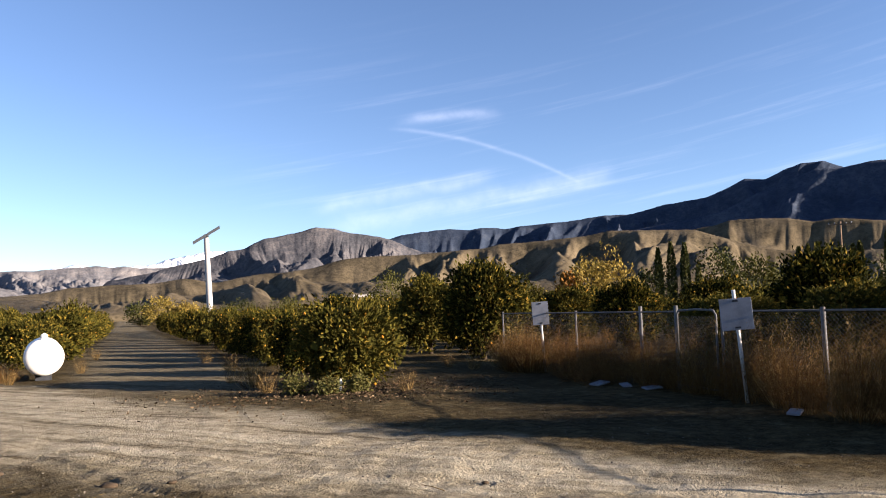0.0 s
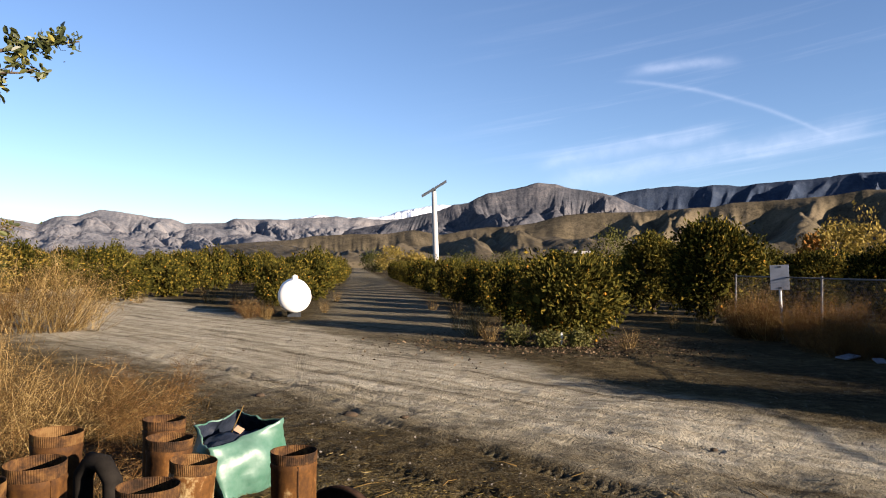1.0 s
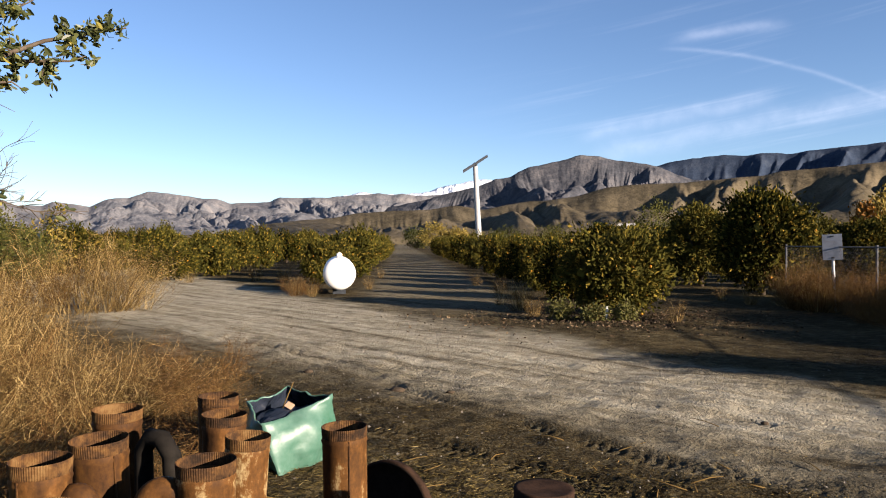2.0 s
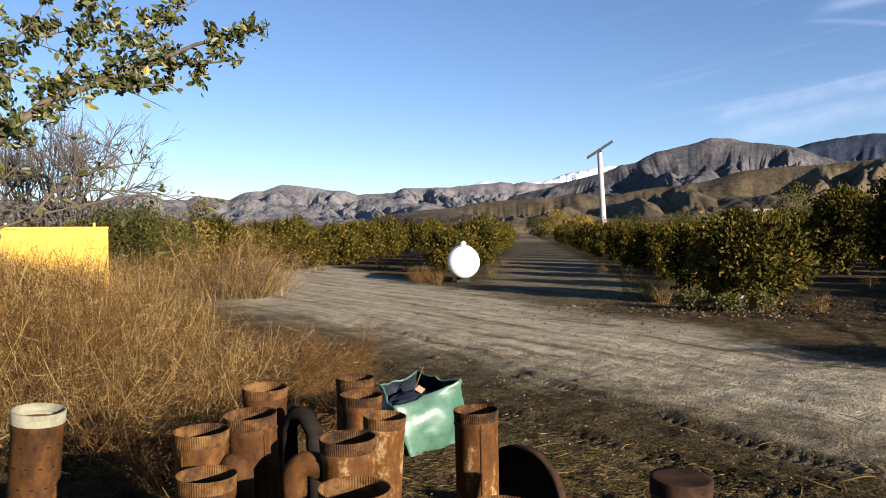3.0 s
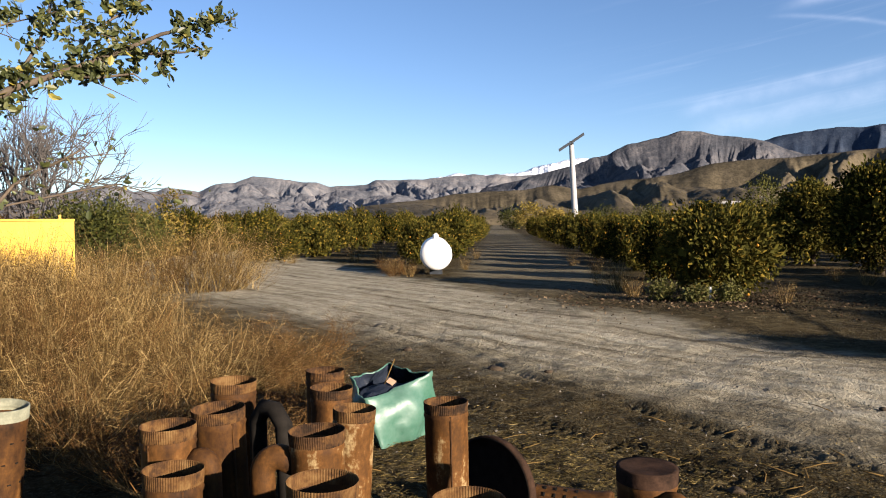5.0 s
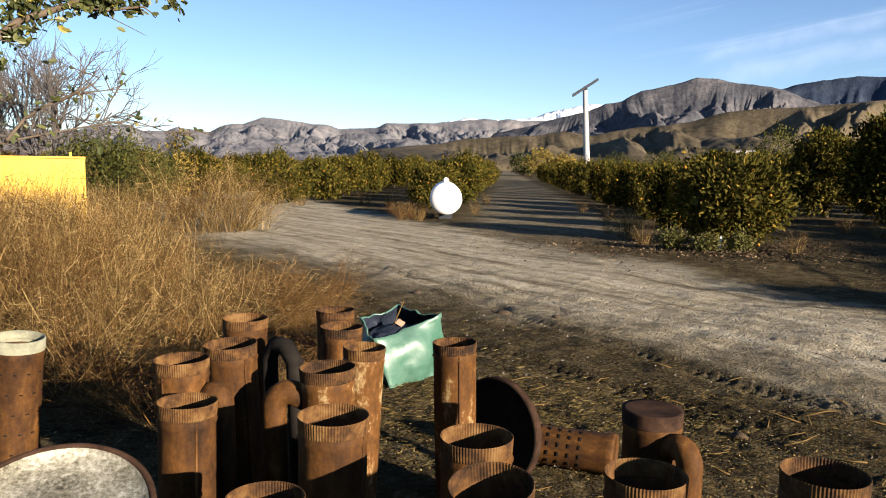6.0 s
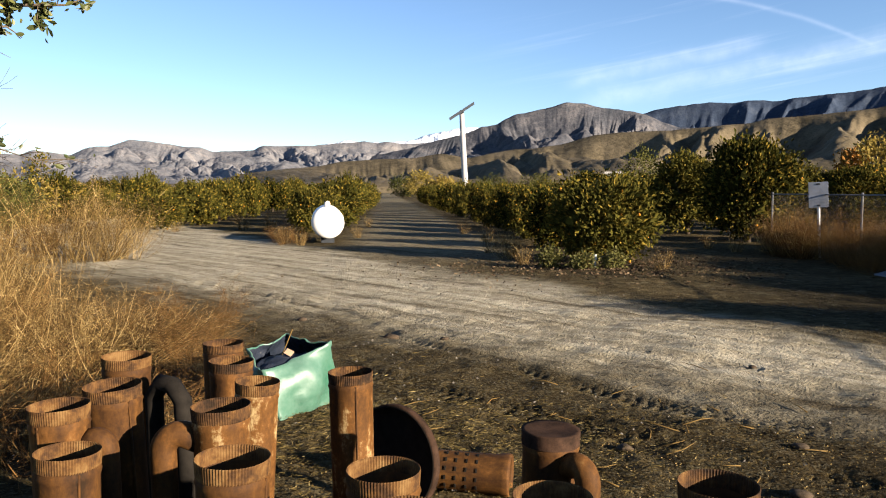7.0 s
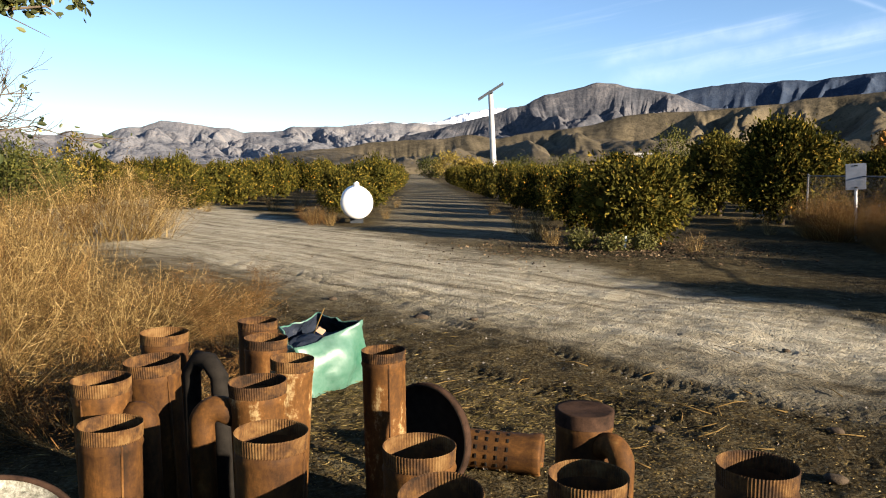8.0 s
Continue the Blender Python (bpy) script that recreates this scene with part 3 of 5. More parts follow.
def citrus(x, y, kind, scale, turn, label=TREE_LABEL):
    crown, trunk, fruit = kind
    t = base("citrus_tree", pose(x, y, 0, 0, 0, turn), label, "tree", "orchard rows")
    t.scale = (scale[0], scale[0], scale[1])
    child("trunk", trunk, t)
    child("crown", crown, t)
    tagged(child("fruit", fruit, t, "small ripe oranges"), kind="stuff")


def build_orchard():
    rng = np.random.default_rng(5)
    for k in range(20):                                   # the row along the alley
        y = 16.4 + 4.05 * k
        kind = NEAR_CITRUS[k % 3] if k < 5 else FAR_CITRUS[k % 3]
        citrus(4.9 + rng.normal(0, 0.12), y, kind, (rng.uniform(0.62, 0.76) if k else 0.86, rng.uniform(0.82, 1.0) if k else 0.98), rng.uniform(0, 360))
    for row, x, y0, n in ((0, 11.3, 22.5, 16), (1, 17.8, 6.0, 19), (2, 24.3, 6.0, 18), (3, 30.8, 17.0, 14), (4, 37.3, 20.0, 12), (5, 44.0, 24.0, 10)):
        for k in range(n):
            y = y0 + 4.3 * k
            kind = TALL_CITRUS[(k + row) % 2] if row < 1 and k < 5 or row == 1 and k < 7 else FAR_CITRUS[k % 3]
            tall = rng.uniform(0.85, 1.22)
            citrus(x + rng.normal(0, 0.2), y, kind, (rng.uniform(0.85, 1.1), tall * (0.74 if row == 0 and k > 1 else 0.85 if row == 1 and k > 2 else 1.0) if kind in TALL_CITRUS else tall * (1.15 if y < 40 and row else 0.95)), rng.uniform(0, 360),
                   "tall dense citrus tree with oranges behind the wire fence")
    for row, x, y0, n in ((0, -2.5, 29.0, 16), (1, -8.6, 31.0, 15), (2, -14.8, 36.0, 14), (3, -21.0, 41.0, 13), (4, -27.2, 46.0, 12), (5, -33.4, 52.0, 10), (6, -39.6, 58.0, 9), (7, -46.0, 62.0, 8)):
        for k in range(n):
            kind = NEAR_CITRUS[k % 3] if row < 2 and k < 1 else FAR_CITRUS[(k + row) % 3]
            citrus(x + rng.normal(0, 0.3), y0 + 4.2 * k + rng.normal(0, 0.3), kind, (rng.uniform(0.75, 1.1), rng.uniform(0.72, 1.28)), rng.uniform(0, 360))
    for x, y, s in ((13.6, 2.5, 1.05), (13.7, 6.9, 0.8), (14.0, 10.9, 0.72), (14.4, 14.9, 0.66)):
        citrus(x, y, TALL_CITRUS[0], (1.0, s), rng.uniform(0, 360), "tall dense citrus tree beside the fenced yard")


build_orchard()


# ---- propane tank ----
def build_tank():
    t = base("propane_tank", pose(-1.66, 22.5, 0, 0, 0, 5), "white horizontal steel propane tank standing on low steel saddles", "tank")
    r, L = 0.49, 3.0
    rings = [(0.0, 0.001)] + [(0.24 * (1 - math.cos(a)), r * math.sin(a)) for a in np.linspace(0.12, math.pi / 2, 10)] + \
            [(L - 0.24 * (1 - math.cos(a)), r * math.sin(a)) for a in np.linspace(math.pi / 2, 0.12, 10)] + [(L, 0.001)]
    v, f = lathe(rings, 48)
    v = [(x, z, y + 0.15 + r) for x, y, z in v]
    child("shell", mesh_of("shell", v, f, M_TANK, True), t)
    v, f = lathe([(1.1, 0.001), (1.1, 0.09), (1.2, 0.09), (1.235, 0.075), (1.25, 0.001)], 20)
    child("dome", mesh_of("dome", [(x, y + 1.0, z) for x, y, z in v], f, M_TANK, True), t, "white valve dome")
    for y in (0.16,):
        v, f = tube([(-0.05, y, 1.12), (-0.05, y, 1.24), (0.0, y, 1.27), (0.05, y, 1.24), (0.05, y, 1.12)], 0.02, 8)
        child("lifting_lug", mesh_of("lifting_lug", v, f, M_TANK, True), t)
    for y in (0.55, 2.4):
        bm = bmesh.new()
        box(bm, 0, y + 0.2, 0.1, 0.4, 0.1, 0.24, bevel=0.01)
        part("saddle", bm, M_DARKSTEEL, t, "dark steel saddle", False)


build_tank()


# ---- wind machine ----
def build_wind_machine():
    t = base("wind_machine", pose(9.32, 86.0, 0, 0, -3.0, 0), "tall white orchard wind machine with a still two-blade propeller", "wind machine")
    v, f = lathe([(-0.2, 0.36), (3, 0.34), (10.2, 0.27), (10.3, 0.2)], 24, True)
    child("tower", mesh_of("tower", v, f, M_TOWER, True), t)
    bm = bmesh.new()
    box(bm, 0, -0.15, 10.45, 0.42, 0.9, 0.38, bevel=0.08)
    part("gearbox", bm, M_DARKSTEEL, t)
    bm = bmesh.new()
    d = Vector((3.15, 3.7, 1.95)).normalized()
    side = d.cross(Vector((0, 1, 0.3))).normalized()
    for s in (-1, 1):
        for k in range(6):
            a, b = 0.15 + 2.6 * k / 6, 0.15 + 2.6 * (k + 1) / 6
            p = [d * (s * q) + side * w + Vector((0, -0.62, 10.5)) for q, w in ((a, -0.1), (b, -0.1), (b, 0.1), (a, 0.1))]
            top = [bm.verts.new(q + Vector((0, 0.05, 0.07))) for q in p]
            low = [bm.verts.new(q - Vector((0, 0.05, 0.07))) for q in p]
            bm.faces.new(top)
            bm.faces.new(low[::-1])
            for i in range(4):
                bm.faces.new((top[i], low[i], low[(i + 1) % 4], top[(i + 1) % 4]))
    part("propeller", bm, M_DARKSTEEL, t, "dark two-blade propeller", False)
    bm = bmesh.new()
    box(bm, 0.2, -1.0, 0.85, 1.2, 1.9, 1.5, bevel=0.06)
    part("engine_housing", bm, M_TOWER, t)


build_wind_machine()


# ---- fence and signs ----
FENCE = [(10.35, 19.4), (10.35, 15.6), (10.2, 12.92), (10.1, 11.7), (10.0, 10.39), (9.8, 8.11), (9.65, 5.2), (9.5, 1.6)]
FENCE_H = 1.5


def pipe_part(name, points, r, mat, parent, label="", seg=8):
    return child(name, mesh_of(name, *tube(points, r, seg), mat, True), parent, label)


def build_fence():
    f = base("chain_link_fence", Matrix(), "grey chain-link wire fence on steel posts along the orchard", "fence")
    for k, (x, y) in enumerate(FENCE):
        h = FENCE_H + (0.12 if k in (2, 3) else 0.05)
        pipe_part("post", [(x, y, -0.1), (x - 0.01, y, h)], 0.036 if k in (2, 3, 5) else 0.026, M_STEEL, f)
    for (ax, ay), (bx, by) in zip(FENCE[:-1], FENCE[1:]):
        if (ax, ay) == FENCE[3]:
            continue
        pipe_part("top_rail", [(ax, ay, FENCE_H), (bx, by, FENCE_H)], 0.018, M_STEEL, f)
        L = math.hypot(bx - ax, by - ay)
        pieces, gap, hgt = [], 0.075, FENCE_H - 0.08
        n = int((L + hgt) / gap)
        for s in (1, -1):
            for i in range(n):
                a = i * gap - hgt
                lo, hi = max(a, 0), min(a + hgt, L)
                if hi - lo < 0.02:
                    continue
                za, zb = (lo - a, hi - a) if s > 0 else (hgt - (lo - a), hgt - (hi - a))
                pa = (ax + (bx - ax) * lo / L, ay + (by - ay) * lo / L, 0.05 + za)
                pb = (ax + (bx - ax) * hi / L, ay + (by - ay) * hi / L, 0.05 + zb)
                pieces.append(tube([pa, pb], 0.0019, 3, False))
        ob = child("wire_mesh", mesh_of("wire_mesh", *joined(*pieces), M_STEEL), f)
        tagged(ob, kind="stuff")
    g = base("wire_gate", Matrix(), "narrow chain-link gate with a rounded tubular steel frame", "gate")
    (ax, ay), (bx, by) = FENCE[3], FENCE[4]
    q = lambda u, z: (ax + (bx - ax) * u - 0.05, ay + (by - ay) * u, z)
    pipe_part("gate_frame", [q(0.06, 0.1), q(0.06, 1.45), q(0.1, 1.52), q(0.5, 1.54), q(0.86, 1.52), q(0.92, 1.44), q(0.92, 0.1), q(0.06, 0.1)], 0.022, M_STEEL, g)
    pieces, L, hgt = [], 1.55, 1.3
    for s in (1, -1):
        for i in range(int((L + hgt) / 0.075)):
            a = i * 0.075 - hgt
            lo, hi = max(a, 0), min(a + hgt, L)
            za, zb = (lo - a, hi - a) if s > 0 else (hgt - (lo - a), hgt - (hi - a))
            pieces.append(tube([q(0.08 + 0.82 * lo / L, 0.12 + za), q(0.08 + 0.82 * hi / L, 0.12 + zb)], 0.0019, 3, False))
    tagged(child("wire_mesh", mesh_of("wire_mesh", *joined(*pieces), M_STEEL), g), kind="stuff")


build_fence()


def sign(x, y, turn, lean, w, h, zc, top, label):
    t = base("sign", pose(x, y, 0, 0, lean, turn), label, "sign")
    pipe_part("post", [(0, 0.03, -0.1), (0, 0.03, top)], 0.03, M_WHITEPOST, t, "white steel post")
    bm = bmesh.new()
    box(bm, 0, -0.012, zc, w, 0.012, h, bevel=0.004)
    part("panel", bm, M_SIGN, t, "plain pale panel", False)
    for z in (zc - h * 0.42, zc + h * 0.42):
        bm = bmesh.new()
        box(bm, 0, -0.022, z, w * 0.18, 0.008, 0.03)
        part("bracket", bm, M_DARKSTEEL, t, "dark fixing bracket", False)


sign(9.55, 9.44, -38, -4.0, 0.5, 0.52, 1.46, 1.86, "pale square sign on a leaning white post by the fence")
sign(10.30, 17.05, -32, -3.0, 0.42, 0.6, 1.5, 1.75, "pale sign on a white post behind the fence")


# ---- dry weeds ----
def weed_variant(seed, height, radius, stems, twigs, bits, mat, width=0.006):
    rng = np.random.default_rng(seed)
    roots, tips, w = [], [], []
    for _ in range(stems):
        a, r = rng.uniform(0, 2 * math.pi), radius * 0.45 * math.sqrt(rng.uniform())
        lean = radius * rng.uniform(0.2, 1.0)
        b = a + rng.normal(0, 0.7)
        roots.append((r * math.cos(a), r * math.sin(a), -0.02))
        tips.append((r * math.cos(a) + lean * math.cos(b), r * math.sin(a) + lean * math.sin(b), height * rng.uniform(0.35, 1.05)))
        w.append(width * rng.uniform(0.6, 1.4))
    r2, t2, w2 = [], [], []
    for _ in range(twigs):
        k = rng.integers(stems)
        u = rng.uniform(0.3, 1.0)
        p = np.array(roots[k]) * (1 - u) + np.array(tips[k]) * u
        d = rng.normal(0, 1, 3) + np.array([0, 0, 0.6])
        r2.append(p)
        t2.append(p + d / np.linalg.norm(d) * rng.uniform(0.08, 0.3))
        w2.append(width * rng.uniform(0.3, 0.7))
    ends = np.array(t2)
    c = ends[rng.integers(len(ends), size=bits)] + rng.normal(0, 0.045, (bits, 3))
    o = rng.normal(0, 1, (bits, 3))
    return (mesh_of("stalk", *stalks(roots, tips, w, rng, 0.12), mat),
            mesh_of("foliage", *joined(stalks(r2, t2, w2, rng, 0.2, 2), leaves(c, o, 0.022, rng, 1.0, 0.22)), mat))


WEEDS = {"straw": [weed_variant(71 + k, 1.05, 0.75, 120, 1000, 1500, M_STRAW, 0.007) for k in range(4)],
         "russet": [weed_variant(81 + k, 0.85, 0.7, 70, 1100, 1800, M_REDWEED, 0.006) for k in range(3)],
         "tuft": [weed_variant(91 + k, 0.55, 0.35, 110, 160, 120, M_STRAW, 0.006) for k in range(2)]}
WEED_LABEL = {"straw": "tall dry straw-coloured weed with many brittle stalks", "russet": "dry russet-brown weed bush with fine twigs", "tuft": "tuft of dry yellow grass"}


def weed_thing(name, kind, k, m, label, category, group):
    t = base(name, m, label, category, group)
    stems, sprigs = WEEDS[kind][k % len(WEEDS[kind])]
    tagged(child("stalk", stems, t), kind="stuff")
    tagged(child("foliage", sprigs, t, "fine dry twiggy foliage"), kind="stuff")


def weed(kind, x, y, s, h, rng, k):
    m = pose(x, y, 0, rng.normal(0, 5), rng.normal(0, 5), rng.uniform(0, 360)) @ Matrix.Diagonal((s, s, h, 1))
    weed_thing("dry_grass" if kind == "tuft" else "dry_weed", kind, k, m, WEED_LABEL[kind], "grass" if kind == "tuft" else "weed", "dry weeds beside the yard")


def build_weeds():
    rng = np.random.default_rng(21)
    k = 0
    for _ in range(1500):
        y = rng.uniform(4.5, 13.5)
        x = rng.uniform(-9.0, -1.2)
        edge = -1.3 - max(0, y - 5.0) * 0.42 - max(0, y - 8.5) * 0.75
        if x > edge or x < -0.95 * y - 0.2 or y > 9.0 and x > -5.6 - 0.3 * (y - 9.0):
            continue
        near = min(1.0, (edge - x) / 1.2)
        if k > 82:
            break
        kind = "russet" if rng.uniform() < (0.5 if y < 6.5 or near < 0.8 else 0.25) else "straw"
        weed(kind, x, y, rng.uniform(0.8, 1.25), rng.uniform(0.65, 1.0) * (0.5 + 0.5 * near) * (1.5 if x < -4.2 else 1.15 if x < -3.2 else 1.0), rng, k)
        k += 1
    for x, y, s, h in ((-6.1, 18.0, 1.5, 1.6), (-6.6, 17.5, 1.5, 1.5), (-7.2, 17.4, 1.6, 1.8), (-7.9, 17.2, 1.5, 1.4), (-8.8, 16.6, 1.4, 1.1), (-6.7, 18.9, 1.2, 1.2), (-7.6, 18.6, 1.5, 1.7), (-9.6, 17.5, 1.5, 1.0), (-10.6, 18.0, 1.6, 1.0),
                       (-11.5, 19.0, 1.6, 0.9), (-9.0, 20.0, 1.6, 1.1)):
        weed("russet" if rng.uniform() < 0.25 else "straw", x, y, s, h, rng, k)
        k += 1
    for x, y, s, h in ((-1.9, 8.2, 0.8, 0.7), (-2.2, 7.7, 0.8, 0.6), (-1.75, 7.2, 0.6, 0.5), (-1.5, 6.3, 0.7, 0.55)):
        weed("russet", x, y, s, h, rng, k)
        k += 1
    for _ in range(80):                                   # along the wire fence
        y = rng.uniform(5.0, 18.5)
        x = 10.1 + rng.normal(0, 0.35) - (0.4 if y < 9 else 0)
        weed("russet" if rng.uniform() < 0.85 else "straw", x, y, rng.uniform(0.6, 1.0), rng.uniform(0.6, 1.45), rng, k)
        k += 1
    for x, y, s in ((2.9, 17.4, 1.1), (3.1, 18.3, 1.1), (2.7, 19.0, 0.9), (3.0, 16.0, 0.7), (-2.6, 23.2, 0.8), (-3.0, 22.7, 0.9), (-2.4, 22.2, 0.6), (-0.9, 25.5, 0.7), (-5.6, 30.5, 1.2), (-4.6, 30.8, 1.1),
                    (-8.0, 29.6, 0.8), (9.2, 19.0, 0.8), (9.0, 20.3, 0.7), (3.2, 23.0, 0.8), (2.9, 27.5, 0.7), (-0.7, 33.0, 0.7), (5.6, 14.7, 0.7), (4.0, 14.9, 0.6)):
        weed("tuft", x, y, s, s * 1.15, rng, k)
        k += 1
    for x, y in ((-2.55, 22.9), (-2.9, 22.3), (-3.3, 23.4)):
        weed("russet", x, y, 0.6, 0.6, rng, k)
        k += 1


build_weeds()


# ---- heater stacks ----
def stack_mesh(r, h, seg=48, taper=0.94):
    b = r * taper
    rings = [(0.0, b), (h * 0.5, (r + b) * 0.5), (h - 0.075, r * 0.985), (h - 0.062, r * 1.03), (h - 0.05, r * 0.99), (h - 0.044, r * 0.985), (h - 0.046, r * 0.965), (h - 0.3, r * 0.95), (0.02, b * 0.95)]
    return lathe(rings, seg)


def rim_mesh(r, h, seg=150):
    return lathe([(h - 0.047, r * 0.99, 0.001), (h - 0.042, r, 0.0007), (h - 0.004, r * 1.02, 0.0009), (h, r * 1.015, 0.0009), (h - 0.003, r * 0.985, 0.0009), (h - 0.046, r * 0.965, 0.0008)], seg)


def heater_stack(x, y, h, r=0.1, lean=(0, 0), seam=None, elbow=None, cap=False, perforated=False, collar=False, metal=None, label="rusted steel heater stack with a crimped rim standing on the dirt"):
    t = base("heater_stack", pose(x, y, -0.01, lean[0], lean[1], 0), label, "pipe", "old orchard heater stacks")
    rng = np.random.default_rng(int(abs(x * 997 + y * 131) * 10))
    v, f = stack_mesh(r, h)
    dent = rng.uniform(0, 6.28)
    v = [(a * (1 + 0.012 * math.sin(2 * math.atan2(b, a) + dent)), b * (1 + 0.012 * math.sin(2 * math.atan2(b, a) + dent + 2)), c + (0.004 * math.sin(3 * math.atan2(b, a) + dent) if c > h - 0.02 else 0)) for a, b, c in v]
    child("barrel", mesh_of("barrel", v, f, metal or M_RUST, True), t)
    if not cap and not collar:
        v, f = rim_mesh(r, h)
        child("rim", mesh_of("rim", v, f, M_RIM, False), t, "crimped rusty rim")
    if seam is not None:
        a = radians(seam)
        pipe_part("seam", [(r * 0.97 * math.cos(a), r * 0.97 * math.sin(a), 0.02), (r * 1.005 * math.cos(a), r * 1.005 * math.sin(a), h - 0.05)], 0.004, M_RUST, t, seg=6)
    if elbow is not None:
        turn, z, reach, er, up = elbow
        c, s = math.cos(radians(turn)), math.sin(radians(turn))
        pts = [(r * 0.6, z - 0.02), (r + 0.02, z + 0.01)]
        for q in np.linspace(100, 0, 9):
            pts.append((r + reach * 0.45 + reach * 0.55 * math.cos(radians(q)), z - reach * 0.55 + reach * 0.6 * math.sin(radians(q)) + 0.01))
        pts.append((r + reach, 0.02))
        pipe_part("return_pipe", [(c * a, s * a, b) for a, b in pts], er, M_RUST, t, "bent rusty return pipe", 16)
    if cap:
        v, f = lathe([(h - 0.05, r * 1.04), (h - 0.004, r * 1.055), (h + 0.001, r * 1.045), (h - 0.001, r * 0.9), (h - 0.004, 0.001)], 48)
        child("cap", mesh_of("cap", v, f, M_CAP, True), t, "dark flat steel cap")
    if collar:
        v, f = lathe([(h - 0.045, r * 1.035), (h + 0.004, r * 1.04), (h + 0.006, r * 0.98), (h - 0.03, r * 0.97)], 48)
        child("collar", mesh_of("collar", v, f, M_WORNSTEEL, True), t, "pale worn metal collar")
    if perforated:
        for row in range(5):
            for k in range(12):
                a = 2 * math.pi * (k + 0.5 * (row % 2)) / 12
                bm = bmesh.new()
                z = h - 0.13 - 0.085 * row
                bmesh.ops.create_cube(bm, size=1, matrix=Matrix.Rotation(a, 4, "Z") @ Matrix.Translation((r * 0.985, 0, z)) @ Matrix.Diagonal((0.006, 0.013, 0.005, 1)))
                part("slot", bm, M_SOOT, t, "", False)
    return t


M_CAP = material("dark_cap_steel", plain((0.012, 0.008, 0.006), (0.05, 0.028, 0.018), 14, 0.003), 0.9, spec=0.03)
M_WORNSTEEL = material("worn_zinc", plain((0.12, 0.12, 0.085), (0.25, 0.245, 0.17), 12, 0.003), 0.7, metal=0.1)


def build_stacks():
    heater_stack(-0.955, 2.86, 0.9, lean=(2, -2), seam=-40)
    heater_stack(-1.115, 3.34, 0.9, lean=(1, 1))
    pipe_part("arched_pipe", [(-0.960, 3.24, 0.02), (-0.960, 3.24, 0.62), (-0.955, 3.22, 0.74), (-0.913, 3.19, 0.80), (-0.858, 3.15, 0.8), (-0.811, 3.12, 0.74), (-0.802, 3.11, 0.6), (-0.792, 3.1, 0.02)], 0.038, M_SOOT, None, "", 16)
    tagged(bpy.data.objects["arched_pipe"], "blackened arched steel pipe standing between the stacks", "pipe")
    heater_stack(-1.025, 2.50, 0.92, 0.093, lean=(0, -1), elbow=(-8, 0.79, 0.06, 0.04, 0), seam=-110)
    heater_stack(-0.935, 2.25, 0.845, 0.092, lean=(-1, 1), seam=-50)
    heater_stack(-0.41, 2.05, 0.89, lean=(0, 1), seam=-20)
    heater_stack(0.017, 2.02, 0.855, lean=(0, 0), elbow=(195, 0.62, 0.15, 0.045, 0))
    heater_stack(-0.123, 3.42, 0.79, lean=(0, -1), seam=-75, metal=M_PALERUST, label="rust-streaked steel heater stack with a vertical seam and crimped rim")
    heater_stack(-0.54, 2.65, 0.865, lean=(0, -1), elbow=(185, 0.755, 0.1, 0.046, 0), metal=M_PALERUST, label="rusted heater stack with pale flaking patches")
    heater_stack(-0.555, 3.16, 0.82, 0.09, lean=(0, 3), metal=M_PALERUST, label="pale flaking rusty heater stack with a dented side")
    heater_stack(-0.715, 3.56, 0.82, lean=(0, 1))
    heater_stack(-0.815, 3.93, 0.83, lean=(0, 0))
    heater_stack(0.60, 2.60, 0.765, 0.1, lean=(0, 1), elbow=(-60, 0.66, 0.09, 0.043, 0), cap=True, label="rusty heater stack closed by a dark flat cap")
    heater_stack(0.448, 1.84, 0.84, lean=(0, 0))
    heater_stack(0.81, 1.68, 0.925, 0.091, lean=(0, 0))
    heater_stack(-0.517, 1.80, 0.75, lean=(0, 0))
    heater_stack(-2.0, 2.90, 0.885, 0.1, lean=(1, 6), perforated=True, collar=True, label="brown perforated heater stack with a pale worn collar")
    for x, y, h in ((1.45, 1.55, 0.84), (1.66, 1.3, 0.86), (0.42, 1.36, 0.8), (0.08, 1.42, 0.74), (0.8, 1.12, 0.84), (1.15, 0.85, 0.86), (1.2, 0.4, 0.86), (1.5, 0.62, 0.88), (-0.22, 1.38, 0.7), (-0.7, 1.3, 0.72), (0.6, 1.08, 0.84),
                    (0.2, 1.18, 0.82), (-0.02, 1.15, 0.8), (-0.45, 1.22, 0.74), (0.99, 1.02, 0.86), (1.3, 1.2, 0.85), (1.05, 1.3, 0.84), (1.5, 1.05, 0.86), (0.38, 1.05, 0.84), (0.7, 0.85, 0.86), (0.92, 0.7, 0.88)):
        heater_stack(x, y, h)
    # a short stack leaning over, its mouth towards the path
    t = base("fallen_stack", pose(0.11, 1.79, -0.03, 8, -3, 0), "leaning rusty stack with a bolted crimped mouth", "pipe", "old orchard heater stacks")
    v, f = stack_mesh(0.098, 0.9)
    child("barrel", mesh_of("barrel", v, f, M_RUST, True), t)
    v, f = rim_mesh(0.098, 0.9)
    child("rim", mesh_of("rim", v, f, M_RIM, False), t, "crimped rusty rim")
    for k in range(5):
        a = radians(-150 + 32 * k)
        pipe_part("bolt", [(0.094 * math.cos(a), 0.094 * math.sin(a), 0.835), (0.105 * math.cos(a), 0.105 * math.sin(a), 0.835)], 0.006, M_WORNSTEEL, t, "bright bolt head", 6)
